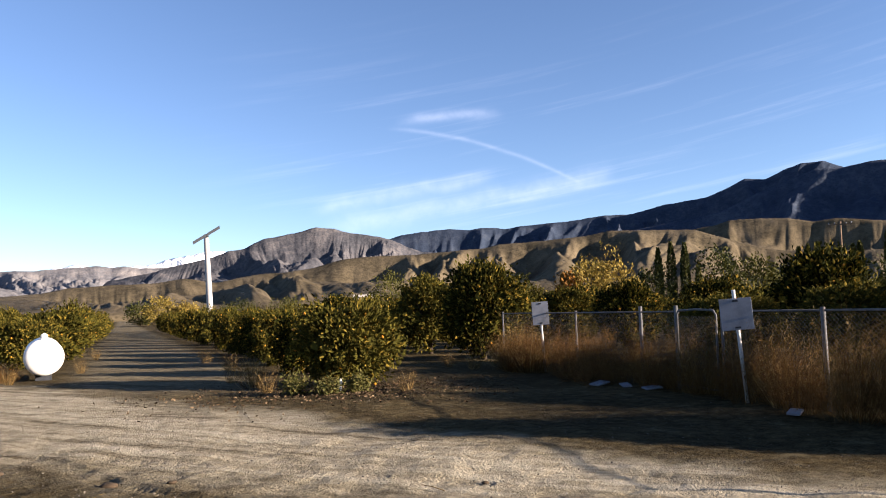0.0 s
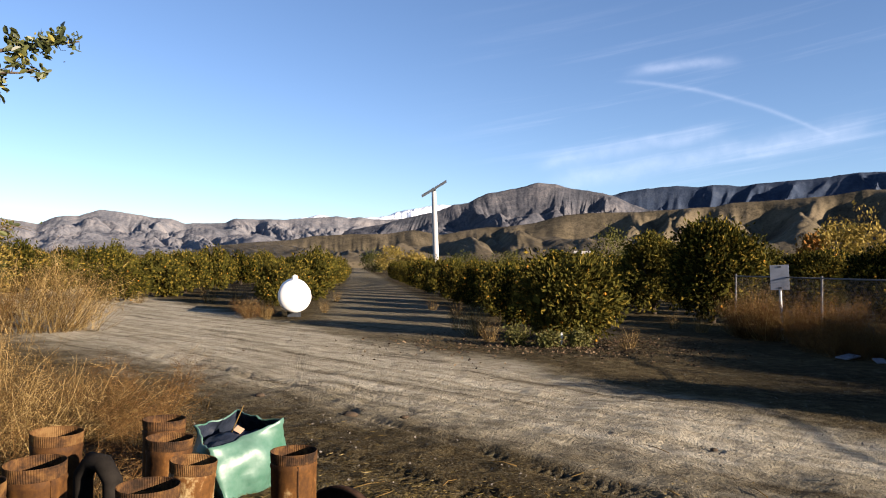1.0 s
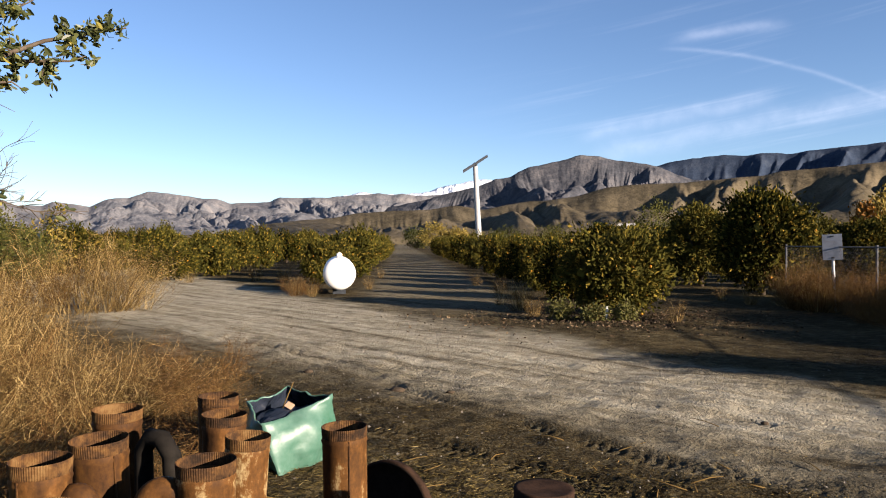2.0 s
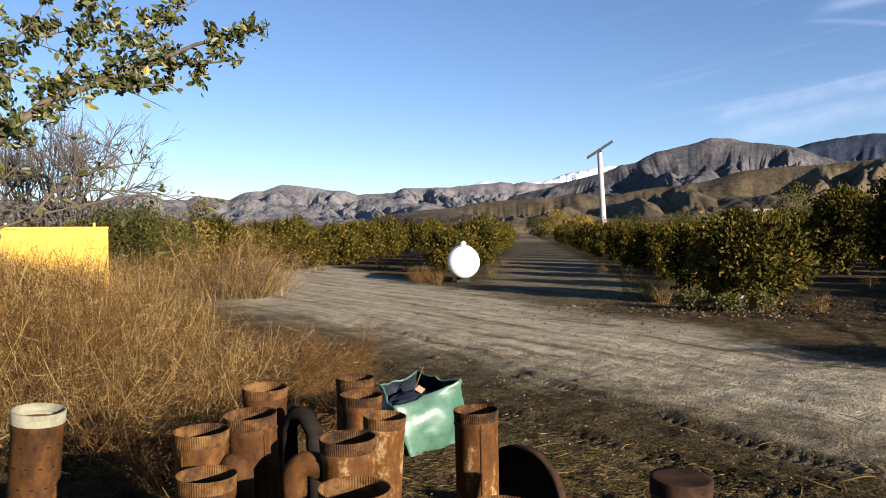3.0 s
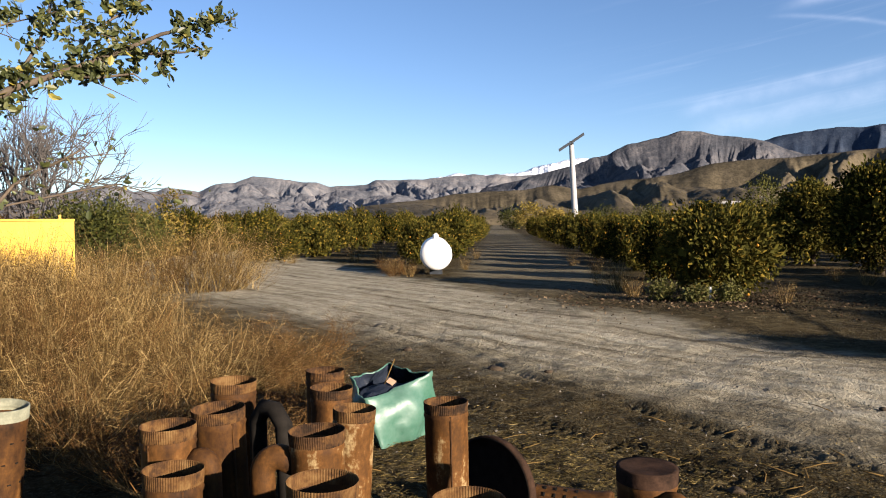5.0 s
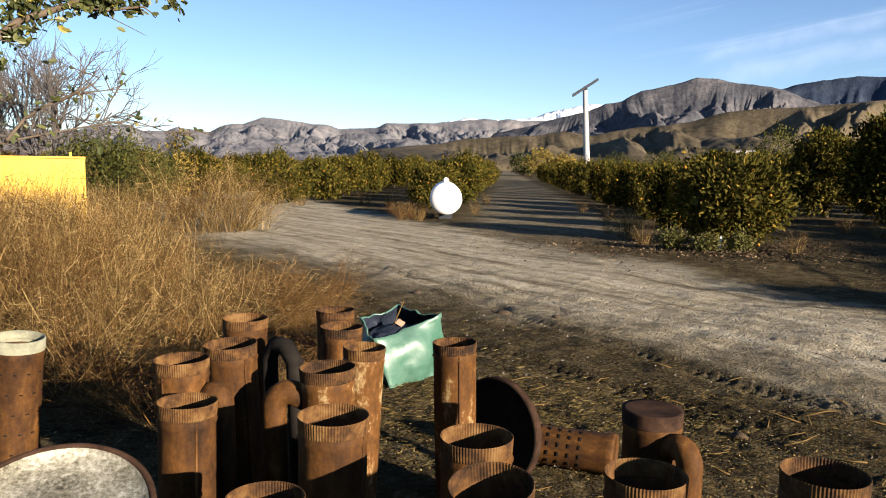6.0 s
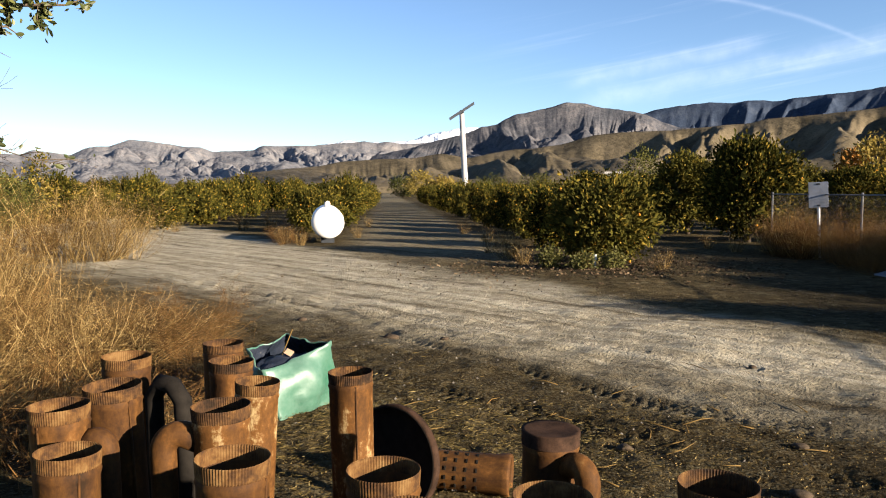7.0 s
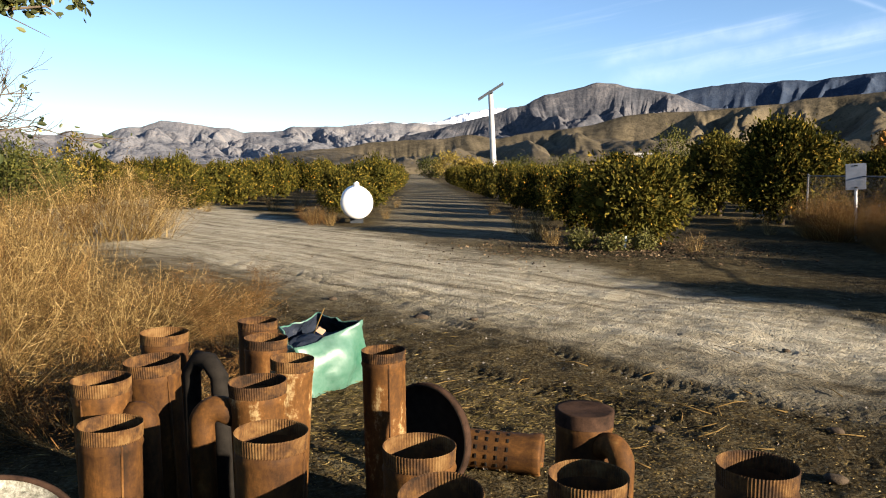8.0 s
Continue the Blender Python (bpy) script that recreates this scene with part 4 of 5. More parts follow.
    # the perforated stack lying on its side
    a, b = Vector((0.12, 3.98, 0.12)), Vector((0.6, 3.84, 0.11))
    t = base("lying_stack", Matrix.Translation(a) @ (b - a).to_track_quat("Z", "Y").to_matrix().to_4x4(), "rust-red perforated heater stack lying on the ground", "pipe", "old orchard heater stacks")
    v, f = lathe([(0, 0.1), (0.5, 0.105), (0.54, 0.112), (0.57, 0.115), (0.585, 0.108), (0.57, 0.1), (0.05, 0.094)], 48)
    child("barrel", mesh_of("barrel", v, f, M_RUST, True), t)
    for row in range(7):
        for k in range(14):
            bm = bmesh.new()
            ang = 2 * math.pi * k / 14
            bmesh.ops.create_cube(bm, size=1, matrix=Matrix.Rotation(ang, 4, "Z") @ Matrix.Translation((0.103, 0, 0.08 + 0.055 * row)) @ Matrix.Diagonal((0.01, 0.022, 0.009, 1)))
            part("louvre", bm, M_SOOT, t, "", False)
    # round cover leaning on it
    n = Vector((-0.64, -0.75, 0.1)).normalized()
    t = base("heater_cover", Matrix.Translation((0.07, 3.72, 0.255)) @ n.to_track_quat("Z", "Y").to_matrix().to_4x4(), "soot-black round heater cover leaning on a lying stack", "lid")
    v, f = lathe([(0.0, 0.001), (0.0, 0.2), (0.02, 0.25), (0.035, 0.26), (0.025, 0.268), (-0.012, 0.262), (-0.03, 0.2), (-0.03, 0.001)], 64)
    child("plate", mesh_of("plate", v, f, M_SOOT, True), t)
    v, f = lathe([(0.03, 0.262), (0.03, 0.272), (-0.012, 0.272), (-0.012, 0.264)], 64)
    child("rim", mesh_of("rim", v, f, M_CAP, True), t, "dark rolled rim")
    # galvanised drum with its lid
    t = base("metal_drum", pose(-1.04, 1.7, 0.03, 0, 0, 0), "old galvanised drum with a bright pitted lid", "drum")
    v, f = lathe([(0, 0.23), (0.02, 0.235), (0.3, 0.235), (0.31, 0.242), (0.33, 0.235), (0.56, 0.235), (0.57, 0.2)], 56, True)
    child("shell", mesh_of("shell", v, f, M_WORNSTEEL, True), t)
    v, f = lathe([(-0.03, 0.25), (0.012, 0.255), (0.02, 0.248), (0.015, 0.238), (0.0, 0.23), (0.004, 0.12), (0.006, 0.001)], 64)
    turn = (Matrix.Translation((0, 0, 0.66)) @ Vector((0.12, -0.42, 0.9)).normalized().to_track_quat("Z", "Y").to_matrix().to_4x4())
    lid = child("lid", mesh_of("lid", [tuple(turn @ Vector(p)) for p in v], f, M_LID, True), t, "bright pitted galvanised lid")
    v, f = lathe([(0.0, 0.235), (0.018, 0.24), (0.024, 0.248), (0.016, 0.258), (-0.032, 0.257), (-0.034, 0.251)], 64)
    child("rolled_edge", mesh_of("rolled_edge", [tuple(turn @ Vector(p)) for p in v], f, M_CAP, True), lid, "dark rolled edge")


def lid_look(n, w, p):
    a = n.noise(w, 70.0, 7.0, 0.75)
    b = n.noise(w, 7.0, 5.0, 0.6)
    c = n.ramp(n.math("MULTIPLY_ADD", a, 0.6, n.math("MULTIPLY", b, 0.4)), [(0.38, (0.051, 0.0442, 0.0272)), (0.5, (0.2125, 0.1997, 0.1487)), (0.62, (0.442, 0.425, 0.3485))])
    n.put(p.inputs["Roughness"], n.math("MULTIPLY_ADD", a, 0.4, 0.25))
    return c, a, 0.005


M_LID = material("pitted_zinc", lid_look, 0.4, metal=0.55)
build_stacks()


# ---- green bag ----
def build_bag():
    t = base("green_bag", Matrix(), "crumpled green plastic sack standing open and full of dark rubbish", "bag")
    foot = [Vector(p) for p in ((-0.70, 5.22, 0), (-0.37, 5.66, 0), (-0.62, 5.86, 0), (-0.88, 5.5, 0))]
    lip = [Vector(p) for p in ((-0.84, 5.2, 0.36), (-0.38, 5.56, 0.49), (-0.74, 5.84, 0.5), (-1.0, 5.5, 0.45))]
    vs, fs, n, m = [], [], 16, 18
    loop = [(i / n, 0) for i in range(n)] + [(1, i / n) for i in range(n)] + [(1 - i / n, 1) for i in range(n)] + [(0, 1 - i / n) for i in range(n)]

    def on(corners, u, v):
        return corners[0].lerp(corners[1], u).lerp(corners[3].lerp(corners[2], u), v)
    for inner in (0, 1):
        for k in range(m + 1):
            z = 1 - k / m * 0.4 if inner else k / m
            for j, (u, v) in enumerate(loop):
                q = on(foot, u, v).lerp(on(lip, u, v), z)
                out = q - on(foot, 0.5, 0.5).lerp(on(lip, 0.5, 0.5), z)
                out.z = 0
                out.normalize()
                edge = 4 * (u * (1 - u) + v * (1 - v))
                fold = 0.05 * math.sin(math.pi * z) * (0.3 + edge) - 0.035 * edge * z ** 4 + 0.05 * (noise.noise(q * 5.0)) + 0.022 * abs(noise.noise(q * 11.0)) + 0.007 * noise.noise(q * 28.0)
                q = q + out * (fold - (0.012 if inner else 0))
                sag = -0.035 * edge * max(0.0, z - 0.7) / 0.3 * (1 if v < 0.5 else 0.4) + 0.012 * noise.noise(Vector((u * 7, v * 7, 2.0))) * z
                vs.append((q.x, q.y, 0.005 + max(0.0, q.z + sag)))
    p0, e1, e2 = on(lip, 0, 0), lip[1] - lip[0], lip[3] - lip[0]
    p0.z, e1.z, e2.z = 0, 0, 0
    L = len(loop)
    for k in range(2 * (m + 1) - 1):
        for j in range(L):
            fs.append((k * L + j, k * L + (j + 1) % L, (k + 1) * L + (j + 1) % L, (k + 1) * L + j))
    cut = (m + 3) * L
    child("sack", mesh_of("sack", vs, [q for q in fs if max(q) < cut], M_GREEN, True), t)
    # inner walls get a near-black colour that stands in for shade inside the sack
    inner = [[i - (m + 2) * L for i in q] for q in fs if min(q) >= (m + 2) * L]
    child("liner", mesh_of("liner", vs[(m + 2) * L:], inner, M_DARKINSIDE, True), t, "inner side of the sack, its shade put into a dark colour")
    bm = bmesh.new()
    bmesh.ops.create_icosphere(bm, subdivisions=4, radius=1)
    for v in bm.verts:
        d = 1 + 0.35 * noise.noise(v.co * 2.6) + 0.15 * noise.noise(v.co * 7)
        q = p0 + e1 * (0.5 + v.co.x * 0.46) + e2 * (0.5 + v.co.y * 0.46)
        v.co = Vector((q.x, q.y, 0.33 + 0.06 * v.co.z * d + 0.05 * (d - 1)))
    part("rubbish", bm, M_DARKINSIDE, t, "dark crumpled plastic rubbish")
    bm = bmesh.new()
    box(bm, 0, 0, 0, 0.05, 0.06, 0.005, 0.4)
    ob = part("cardboard_piece", bm, M_CARD, t, "torn cardboard scrap", False)
    q = p0 + e1 * 0.5 + e2 * 0.45
    ob.matrix_basis = pose(q.x, q.y, 0.42, 38, -20, 30)
    pipe_part("stick", [(q.x - 0.05, q.y, 0.4), (q.x + 0.02, q.y + 0.06, 0.58)], 0.004, M_STRAW, t, "dry straw stick", 6)


build_bag()


# ---- the tree that hangs in ----
def build_hanging_tree():
    rng = np.random.default_rng(8)
    t = base("leaning_tree", pose(-3.35, 2.75, 0), "half-bare tree with thin grey boughs and small green leaves", "tree")
    o = Vector((-3.35, 2.75, 0))
    boughs = [
        [(-2.33, 2.78, 1.64), (-2.24, 2.93, 1.85), (-2.15, 3.06, 2.04), (-2.04, 3.19, 2.20), (-1.89, 3.34, 2.30), (-1.71, 3.50, 2.42), (-1.54, 3.63, 2.54), (-1.38, 3.75, 2.61), (-1.25, 3.86, 2.67)],
        [(-2.15, 3.06, 2.04), (-2.21, 3.04, 2.20), (-2.19, 3.09, 2.38), (-2.11, 3.18, 2.55), (-2.04, 3.25, 2.72)],
        [(-2.04, 3.19, 2.20), (-1.97, 3.30, 2.42), (-1.95, 3.37, 2.60), (-1.96, 3.42, 2.77)],
        [(-1.89, 3.34, 2.30), (-1.83, 3.49, 2.52), (-1.73, 3.66, 2.67), (-1.62, 3.82, 2.82)],
        [(-1.89, 3.34, 2.30), (-1.76, 3.42, 2.29), (-1.62, 3.49, 2.32), (-1.58, 3.51, 2.29)],
        [(-1.74, 3.54, 2.43), (-1.59, 3.61, 2.44), (-1.44, 3.68, 2.46), (-1.38, 3.70, 2.49)],
        [(-2.45, 2.94, 2.12), (-2.38, 3.13, 2.30), (-2.29, 3.32, 2.49), (-2.19, 3.51, 2.59), (-2.08, 3.69, 2.68)]]
    low = [
        [(-2.23, 2.74, 1.50), (-2.15, 2.93, 1.61), (-2.03, 3.14, 1.69), (-1.88, 3.35, 1.75), (-1.73, 3.55, 1.80), (-1.62, 3.71, 1.75), (-1.53, 3.85, 1.73)],
        [(-2.04, 3.07, 1.68), (-2.02, 3.17, 1.78), (-1.98, 3.28, 1.85), (-1.91, 3.40, 1.91), (-1.83, 3.53, 1.94), (-1.74, 3.65, 1.96)],
        [(-1.94, 3.31, 1.87), (-1.89, 3.38, 1.92), (-1.85, 3.44, 1.96), (-1.84, 3.49, 2.00)],
        [(-2.23, 2.74, 1.95), (-2.15, 2.89, 1.93), (-2.09, 3.01, 1.88), (-2.03, 3.14, 1.84)],
        [(-2.18, 2.78, 1.73), (-2.12, 2.91, 1.78), (-2.09, 3.01, 1.87), (-2.08, 3.11, 1.94)]]
    fork = Vector((-3.2, 2.85, 1.3))
    pieces = [tube([(0, 0, -0.1), (0.03, 0.02, 0.6), tuple(fork - o)], [0.11, 0.09, 0.07], 12)]
    child("trunk", mesh_of("trunk", *joined(*pieces), M_GREYBARK, True), t)
    cs, outs = [], []
    for k, line in enumerate(boughs + low):
        pts = [Vector(p) for p in line]
        if k in (0, 6) or k >= 7 and k != 8 and k != 9:
            pts = [fork] + pts
        thick = (0.027 if k == 0 else 0.011) if k < 7 else 0.008
        n = len(pts)
        child("bough", mesh_of("bough", *tube([p - o for p in pts], [thick * (1 - 0.85 * i / (n - 1)) for i in range(n)], 8), M_GREYBARK, True), t)
        twigs = []
        for i in range(n - 1):
            L = (pts[i + 1] - pts[i]).length
            for _ in range(int(L * (26 if k < 7 else 22))):
                p = pts[i].lerp(pts[i + 1], rng.uniform())
                d = Vector(rng.normal(0, 1, 3))
                d = (d + Vector((0.4, 0, 0.1))).normalized()
                q = p + d * (rng.uniform(0.03, 0.15) if rng.uniform() < 0.85 else rng.uniform(0.15, 0.3))
                twigs.append(tube([p - o, (p + q) / 2 - o + Vector(rng.normal(0, 0.012, 3)), q - o], [0.003, 0.002, 0.001], 4, False))
                if p.x < -3.6:
                    continue
                many = (28 if k < 7 else 2) if rng.uniform() < 0.8 else 2
                for _ in range(many):
                    c = p.lerp(q, rng.uniform(0.3, 1.1)) + Vector(rng.normal(0, 0.02, 3))
                    cs.append(c - o)
                    outs.append(d + Vector((0, 0, -0.2)))
        if twigs:
            tagged(child("twig_spray", mesh_of("twig_spray", *joined(*twigs), M_GREYBARK), t), kind="stuff")
    ob = child("foliage", mesh_of("foliage", *round_leaves(np.array(cs), np.array(outs), 0.043, rng, 0.8), M_LEAF), t, "small green and yellowing leaves")
    tagged(ob, kind="stuff")


build_hanging_tree()


# ---- yellow bin, far shrubs and trees ----
def polar(az, d):
    return d * math.sin(radians(az)), d * math.cos(radians(az))


def build_bin():
    x, y = polar(-29.75, 18.5)
    t = base("yellow_bin", pose(x, y, 0, 0, 0, 33), "bright yellow painted steel bin with an orange end", "container")
    L, H, W = 3.6, 1.74, 1.6
    bm = bmesh.new()
    box(bm, -1.08, W / 2, H / 2, 2.16, W, H, bevel=0.02)
    part("body", bm, M_YELLOW, t, "", False)
    bm = bmesh.new()
    box(bm, -2.16 - 0.9, W / 2 + 0.01, H / 2 - 0.03, 1.8, W, H - 0.06, bevel=0.02)
    part("end_section", bm, M_ORANGEPAINT, t, "faded orange end section", False)
    bm = bmesh.new()
    box(bm, -1.08, -0.02, H - 0.02, 2.18, 0.05, 0.04)
    part("top_rail", bm, M_YELLOW, t, "", False)
    for u in (-0.28, -2.0):
        bm = bmesh.new()
        box(bm, u, 0.05, H + 0.04, 0.05, 0.05, 0.1)
        part("lug", bm, M_YELLOW, t, "", False)


build_bin()


def bushy(name, az, d, h, w, mat, seed, label, category="tree", clumps=90, per=26, leaf=0.2, low=0.2):
    rng = np.random.default_rng(seed)
    x, y = polar(az, d)
    t = base(name, pose(x, y, 0), label, category)
    c, o = crown_points(rng, clumps, per, w / 2, (h - low) / 1.95, low, 0.13 * w ** 0.8, 0.4)
    child("trunk", mesh_of("trunk", *limbs(rng, h * 0.8, w * 0.3, 5, 0.04 * h ** 0.7, 0.25), M_BARK, True), t)
    child("crown", mesh_of("crown", *leaves(c, o, leaf, rng, 0.8, 0.5), mat), t)


def bare_tree(az, d, h, seed, label):
    rng = np.random.default_rng(seed)
    x, y = polar(az, d)
    t = base("bare_tree", pose(x, y, 0), label, "tree")
    pieces = []

    def grow(p, v, L, r, depth):
        q = p + v * L
        mid = (p + q) / 2 + Vector(rng.normal(0, 0.05 * L, 3))
        shape = tube([p, mid, q], [r, r * 0.85, r * 0.65], 5 if depth > 1 else 4, False)
        if depth >= 3:
            child("stem" if depth == 4 else "branch", mesh_of("stem", *shape, M_GREYTWIG, True), t)
        else:
            pieces.append(shape)
        if depth == 0:
            return
        for _ in range(4):
            w = (v + Vector(rng.normal(0, 0.45, 3)) + Vector((0, 0, 0.12))).normalized()
            grow(p.lerp(q, rng.uniform(0.55, 1.0)), w, L * rng.uniform(0.55, 0.82), r * 0.6, depth - 1)
    for _ in range(5):
        v = Vector((rng.normal(0, 0.35), rng.normal(0, 0.35), 1)).normalized()
        grow(Vector((rng.normal(0, 0.15), rng.normal(0, 0.15), -0.1)), v, h * 0.34, h * 0.01, 4)
    tagged(child("twig_spray", mesh_of("twig_spray", *joined(*pieces), M_GREYTWIG, True), t), kind="stuff")


bare_tree(-31.8, 34.0, 8.2, 3, "bare grey winter tree with many fine upright twigs")
bare_tree(-35.0, 37.0, 7.4, 4, "bare grey winter tree with many fine upright twigs")
bare_tree(-40.5, 33.0, 7.4, 9, "bare grey winter tree with many fine upright twigs")
for k in range(9):
    bx, by = polar(-42 + 1.5 * k, 36 + (k % 3))
    weed_thing("brush", "russet", k, pose(bx, by, 0, 0, 0, k * 70) @ Matrix.Diagonal((3.0, 3.0, 2.6, 1)), "brown leafless brush thicket behind the yellow bin", "brush", "brush thicket")
for k, (a, d, h, w) in enumerate(((-28.2, 27, 2.4, 2.6), (-26.8, 29, 2.3, 2.4), (-25.6, 31, 1.9, 2.2), (-29.6, 30, 2.5, 2.6))):
    bushy("green_shrub", a, d, h, w, M_DARKLEAF, 200 + k, "dense dark green shrub beside the yellow bin", "shrub", 80, 40, 0.13)
bushy("autumn_shrub", -24.6, 36, 2.5, 2.0, M_AUTUMN, 210, "shrub with golden autumn leaves", "shrub", 50, 20, 0.16)
bushy("autumn_shrub", -23.4, 40, 3.4, 1.6, M_CITRUS, 211, "slender shrub with yellowing leaves", "shrub", 40, 20, 0.18)
for k, (a, d, h, w, m) in enumerate(((34.0, 85, 7.2, 4.2, M_AUTUMN), (36.2, 88, 7.4, 6.0, M_AUTUMN), (32.8, 84, 5.6, 3.0, M_RUSSETLEAF), (38.6, 95, 6.2, 4.5, M_DARKLEAF), (43.4, 95, 8.4, 6.5, M_DARKLEAF),
                                     (45.6, 100, 7.2, 6.0, M_DARKLEAF), (19.3, 120, 8.0, 6.5, M_DARKLEAF), (21.4, 140, 6.5, 6.0, M_DARKLEAF), (15.5, 150, 5.0, 7.0, M_DARKLEAF), (2.8, 150, 5.2, 6.5, M_AUTUMN), (4.4, 150, 4.2, 5.0, M_AUTUMN),
                                     (1.4, 160, 4.5, 6.0, M_DARKLEAF), (8.0, 160, 4.4, 8.0, M_DARKLEAF), (11.5, 160, 4.6, 8.0, M_DARKLEAF), (25.0, 130, 6.5, 7.0, M_DARKLEAF), (29.0, 120, 6.8, 7.0, M_DARKLEAF),
                                     (47.5, 110, 6.0, 7.0, M_DARKLEAF), (55.0, 90, 6.0, 7.0, M_DARKLEAF))):
    words = {M_AUTUMN: "roundish tree with golden autumn leaves", M_RUSSETLEAF: "small tree with russet autumn leaves", M_DARKLEAF: "dark green broadleaf tree beyond the orchard"}[m]
    bushy("far_tree", a, d, h, w, m, 300 + k, words, "tree", 90, 22, 0.42, 0.4)


for k, (gx, gy, gh, gw) in enumerate(((3.4, 15.2, 0.4, 0.5), (4.0, 14.9, 0.3, 0.5), (4.7, 15.0, 0.34, 0.5))):
    bushy("low_weed", math.degrees(math.atan2(gx, gy)), math.hypot(gx, gy), gh, gw, M_LOWGREEN, 500 + k, "low green weed under the citrus tree", "weed", 40, 18, 0.07, 0.02)
stake = base("stake", pose(4.3, 15.1, 0, 3, 4, 0), "short pale stake beside the citrus tree", "stake")
pipe_part("shaft", [(0, 0, -0.05), (0, 0, 0.3)], 0.035, M_WHITEPOST, stake)


def cypress(az, d, h, seed):
    rng = np.random.default_rng(seed)
    x, y = polar(az, d)
    t = base("cypress", pose(x, y, 0), "tall slim dark cypress beyond the orchard", "tree", "cypresses")
    n = 1500
    u = rng.uniform(0, 1, n)
    r = h * 0.065 * np.sin(np.pi * np.clip(u * 0.93 + 0.05, 0, 1)) ** 0.6 * rng.uniform(0.6, 1.1, n)
    a = rng.uniform(0, 2 * np.pi, n)
    c = np.stack([r * np.cos(a), r * np.sin(a), 0.4 + u * (h - 0.4)], 1)
    o = np.stack([np.cos(a) * 0.3, np.sin(a) * 0.3, np.ones(n)], 1)
    child("crown", mesh_of("crown", *leaves(c, o, 0.5, rng, 0.3, 0.4), M_DARKLEAF), t)
    child("trunk", mesh_of("trunk", *tube([(0, 0, -0.1), (0, 0, h * 0.8)], [0.18, 0.05], 8), M_BARK, True), t)


for k, (a, h) in enumerate(((39.25, 10.4), (40.15, 11.2), (41.1, 11.0), (42.0, 8.0), (48.6, 9.6), (49.2, 9.8), (49.8, 10.2), (50.4, 9.8), (51.9, 9.6), (52.3, 9.9), (54.0, 11.5), (54.6, 11.8))):
    cypress(a, 120, h, 400 + k)


def utility_pole(az, d, h, label):
    x, y = polar(az, d)
    t = base("utility_pole", pose(x, y, 0, 0, 0, -az), label, "pole")
    pipe_part("pole", [(0, 0, -0.2), (0.1, 0, h)], [0.17, 0.11], M_WOODPOLE, t)
    bm = bmesh.new()
    box(bm, 0.1, -0.1, h - 0.35, 2.6, 0.1, 0.12)
    part("crossarm", bm, M_WOODPOLE, t, "", False)
    for u in (-1.1, -0.5, 0.7, 1.25):
        pipe_part("insulator", [(u, -0.1, h - 0.3), (u, -0.1, h - 0.1)], 0.05, M_SIGN, t)


utility_pole(51.2, 100, 11.0, "tall wooden utility pole with one crossarm")
utility_pole(18.6, 170, 6.6, "pale wooden utility pole beside a far building")
utility_pole(24.0, 230, 8.5, "wooden utility pole far beyond the orchard")


def far_house(az, d, w, h, label):
    x, y = polar(az, d)
    t = base("far_house", pose(x, y, 0, 0, 0, -az), label, "house")
    bm = bmesh.new()
    box(bm, 0, 2, h / 2, w, 4, h)
    part("wall", bm, M_CREAM, t, "", False)
    bm = bmesh.new()
    vs = [bm.verts.new(p) for p in ((-w / 2 - 0.3, -0.4, h), (w / 2 + 0.3, -0.4, h), (w / 2 + 0.3, 4.4, h), (-w / 2 - 0.3, 4.4, h), (-w / 2, 2, h + 0.7), (w / 2, 2, h + 0.7))]
    for f in ((0, 1, 5, 4), (2, 3, 4, 5), (0, 4, 3), (1, 2, 5), (3, 2, 1, 0)):
        bm.faces.new([vs[i] for i in f])
    part("roof", bm, M_CREAM, t, "pale sheet roof", False)
    for u in (-0.28, 0.2):
        bm = bmesh.new()
        box(bm, u * w, -0.01, h * 0.55, 0.9, 0.06, 0.9)
        part("window", bm, M_DARKSTEEL, t, "dark window", False)


far_house(17.2, 200, 5.2, 5.7, "low cream building beyond the orchard trees")
far_house(52.0, 130, 4.0, 4.4, "small cream house beyond the orchard")


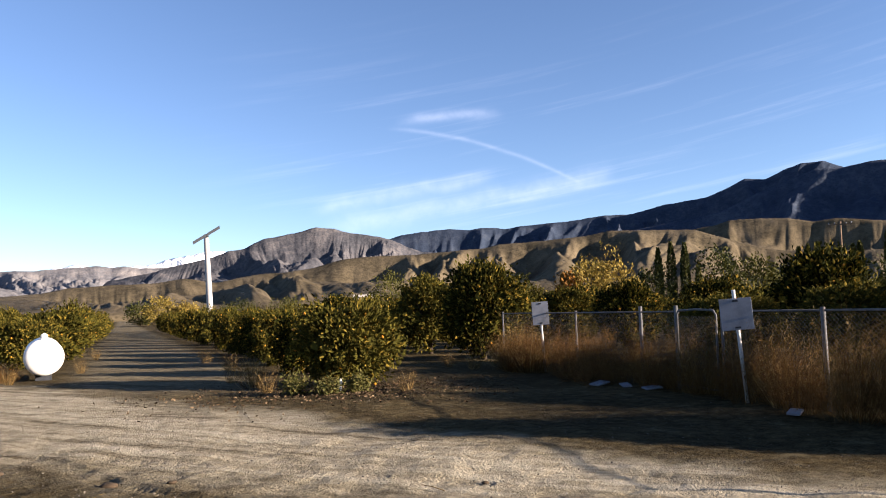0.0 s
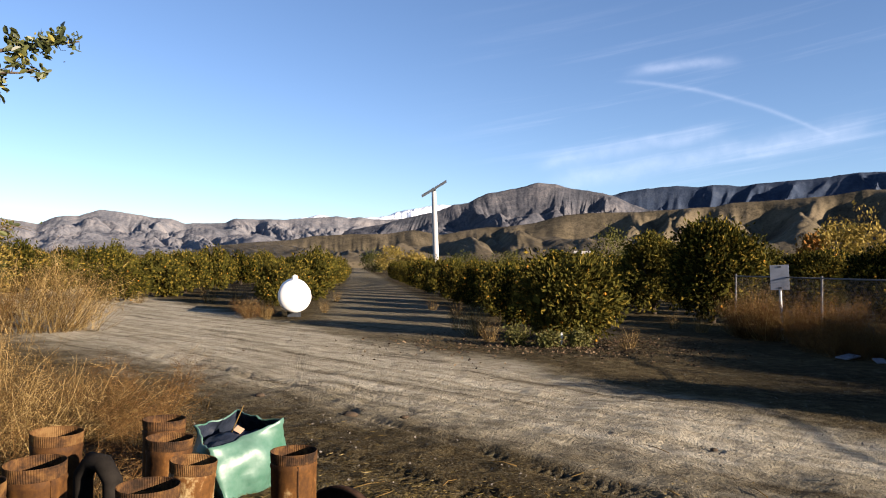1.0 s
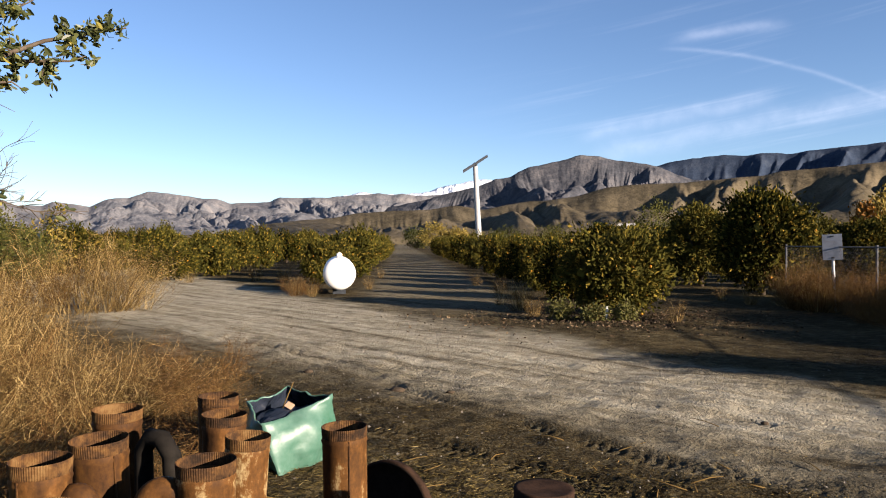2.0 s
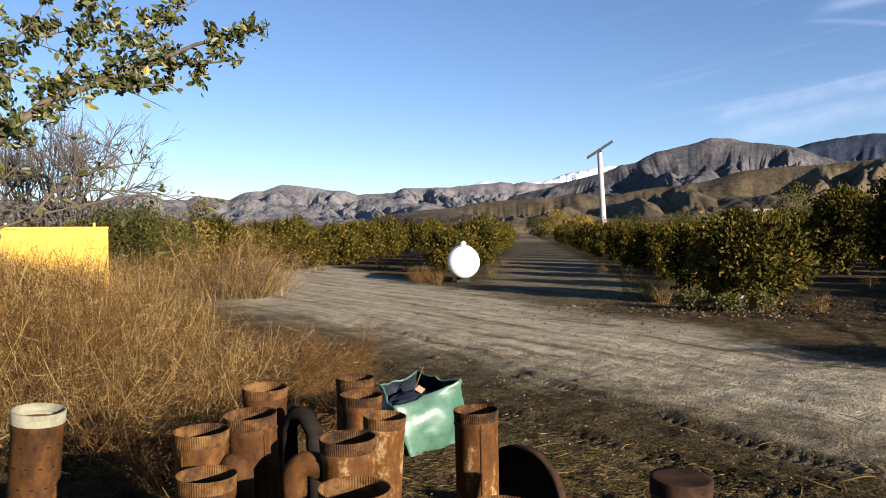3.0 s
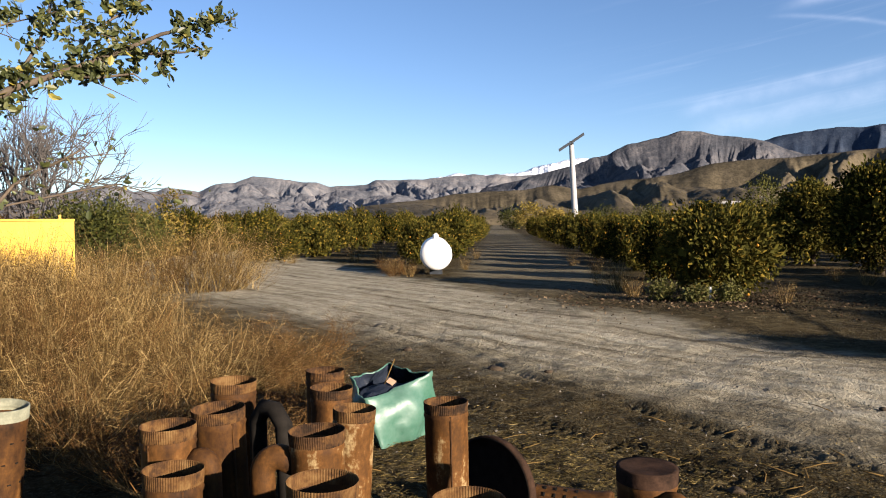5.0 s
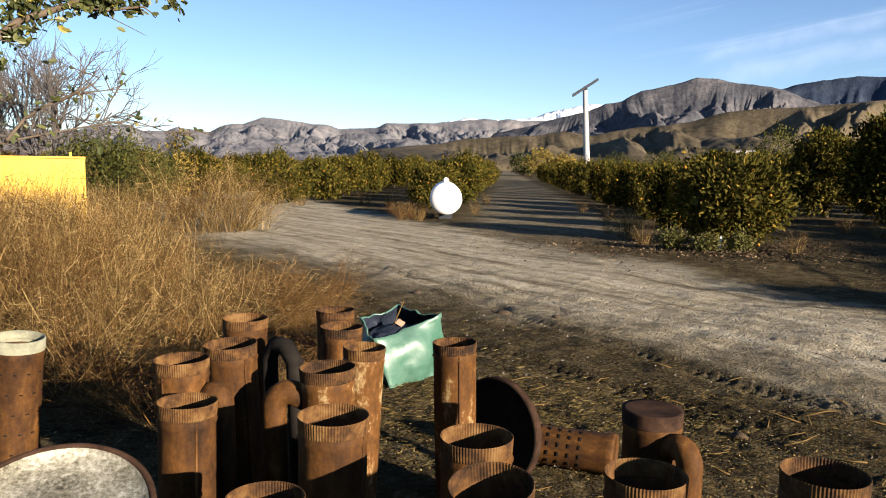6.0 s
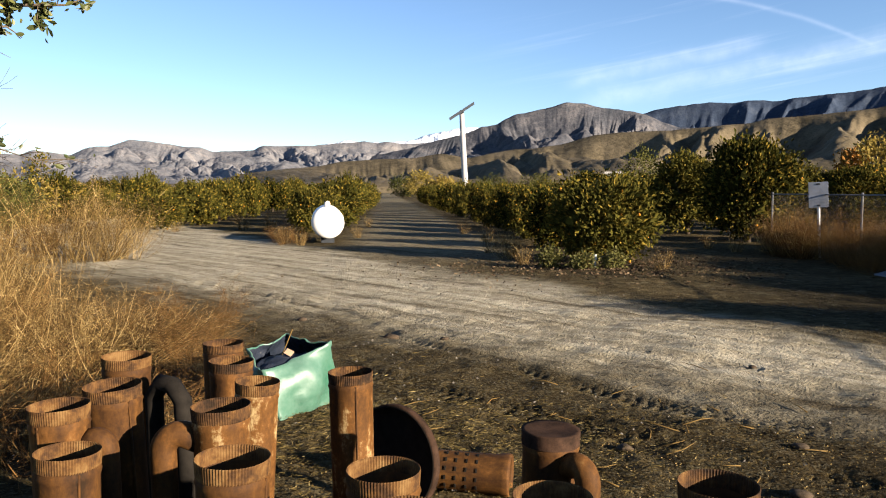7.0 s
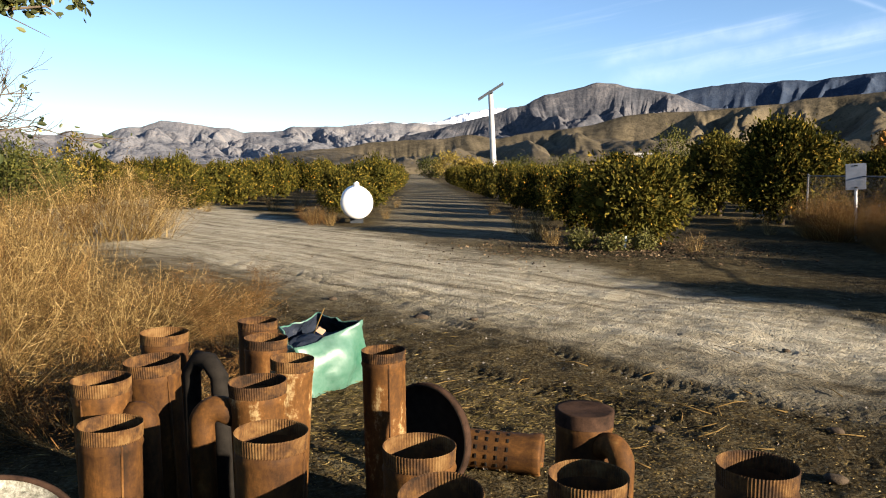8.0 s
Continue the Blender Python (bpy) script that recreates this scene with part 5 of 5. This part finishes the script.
# ---- litter ----
def build_litter():
    rng = np.random.default_rng(33)

    def scatter(name, n, cx, cy, sx, sy, size, mat, label, flat=0.12, slim=0.12):
        x, y = rng.normal(cx, sx, n), rng.normal(cy, sy, n)
        z = ground_height(x, y) + rng.uniform(0.004, 0.03, n)
        o = rng.normal(0, 1, (n, 3)) * np.array([1, 1, flat])
        v, f = leaves(np.stack([x, y, z], 1), o, size, rng, 0.05, slim)
        tagged(new(name, mesh_of(name, v, f, mat)), label, "litter", kind="stuff")
    scatter("straw_litter", 7000, 0.3, 4.75, 0.85, 0.5, 0.05, M_LITTER, "dry straw strewn on the dirt", 0.1, 0.06)
    scatter("straw_litter", 2200, -1.2, 5.2, 0.9, 1.2, 0.07, M_LITTER, "dry straw strewn under the weeds", 0.1, 0.07)
    scatter("leaf_litter", 9000, 1.2, 4.0, 1.5, 0.7, 0.014, M_LITTER, "brown leaf litter on the dirt", 0.3, 0.6)
    scatter("leaf_litter", 2600, 4.6, 15.4, 1.8, 1.3, 0.06, M_DEADLEAF, "brown leaf litter under the citrus trees", 0.3, 0.5)
    scatter("stones", 1100, 2.0, 8.0, 3.2, 2.6, 0.022, M_GRAVEL, "small pale stones on the track", 0.5, 0.8)
    for k in range(36):
        x, y = rng.normal(1.2, 1.1), rng.normal(4.6, 0.7)
        a, L = rng.uniform(0, math.pi), rng.uniform(0.12, 0.4)
        z = float(ground_height(np.array([x]), np.array([y]))[0]) + 0.012
        m = Vector((x + 0.5 * L * math.cos(a) + rng.normal(0, 0.02), y + 0.5 * L * math.sin(a) + rng.normal(0, 0.02), z + 0.012))
        pipe_part("stick", [(x, y, z), m, (x + L * math.cos(a), y + L * math.sin(a), z + 0.01)], [0.0045, 0.004, 0.0015], M_STRAW, None, "", 5)
    for ob in [o for o in scene.objects if o.name.startswith("stick") and o.parent is None]:
        tagged(ob, "pale dry broken stick lying on the dirt", "stick", "sticks on the dirt")
    for x, y, s in ((0.09, 8.27, 0.09), (0.66, 7.99, 0.045), (1.5, 4.45, 0.05), (2.6, 4.4, 0.05), (-1.0, 9.3, 0.06), (3.4, 6.6, 0.04), (2.2, 3.7, 0.06), (-0.2, 6.4, 0.05)):
        bm = bmesh.new()
        bmesh.ops.create_icosphere(bm, subdivisions=2, radius=s)
        for v in bm.verts:
            v.co *= 1 + 0.45 * noise.noise(v.co * (2.2 / s) * 0.5 + Vector((x, y, 0)))
            v.co.z *= 0.4
        ob = part("clod", bm, M_CLOD, None)
        ob.location = (x, y, float(ground_height(np.array([x]), np.array([y]))[0]) + s * 0.2)
        tagged(ob, "dark clod of dry earth on the track", "clod", "clods on the track")
    for x, y, s, a in ((9.3, 13.2, 0.4, 20), (9.5, 12.6, 0.3, 70), (9.6, 11.9, 0.35, -10), (9.1, 8.1, 0.3, 30)):
        bm = bmesh.new()
        box(bm, 0, 0, 0, s, s * 0.6, 0.03, radians(a), 0.008)
        ob = part("scrap_sheet", bm, M_SIGN, None, "", False)
        ob.matrix_basis = pose(x, y, 0.06, 6, -5, 0)
        tagged(ob, "pale scrap sheet lying by the fence", "scrap")


M_LITTER = material("old_straw", leaf_look((0.0, (0.0182, 0.01144, 0.004774)), (0.55, (0.052, 0.03224, 0.01193)), (0.85, (0.1144, 0.078, 0.02983)), (1.0, (0.234, 0.1768, 0.07956))), 0.85)
M_DEADLEAF = material("dead_leaf", leaf_look((0.0, (0.0224, 0.014, 0.0084)), (0.7, (0.0616, 0.0392, 0.0224)), (1.0, (0.1568, 0.112, 0.0672))), 0.85)
M_GRAVEL = material("gravel_stone", plain((0.0768, 0.0672, 0.0528), (0.1728, 0.1536, 0.1296), 30), 0.9)
M_CLOD = material("clod_earth", plain((0.0288, 0.0216, 0.0144), (0.0672, 0.048, 0.0312), 25, 0.01), 0.95)
build_litter()
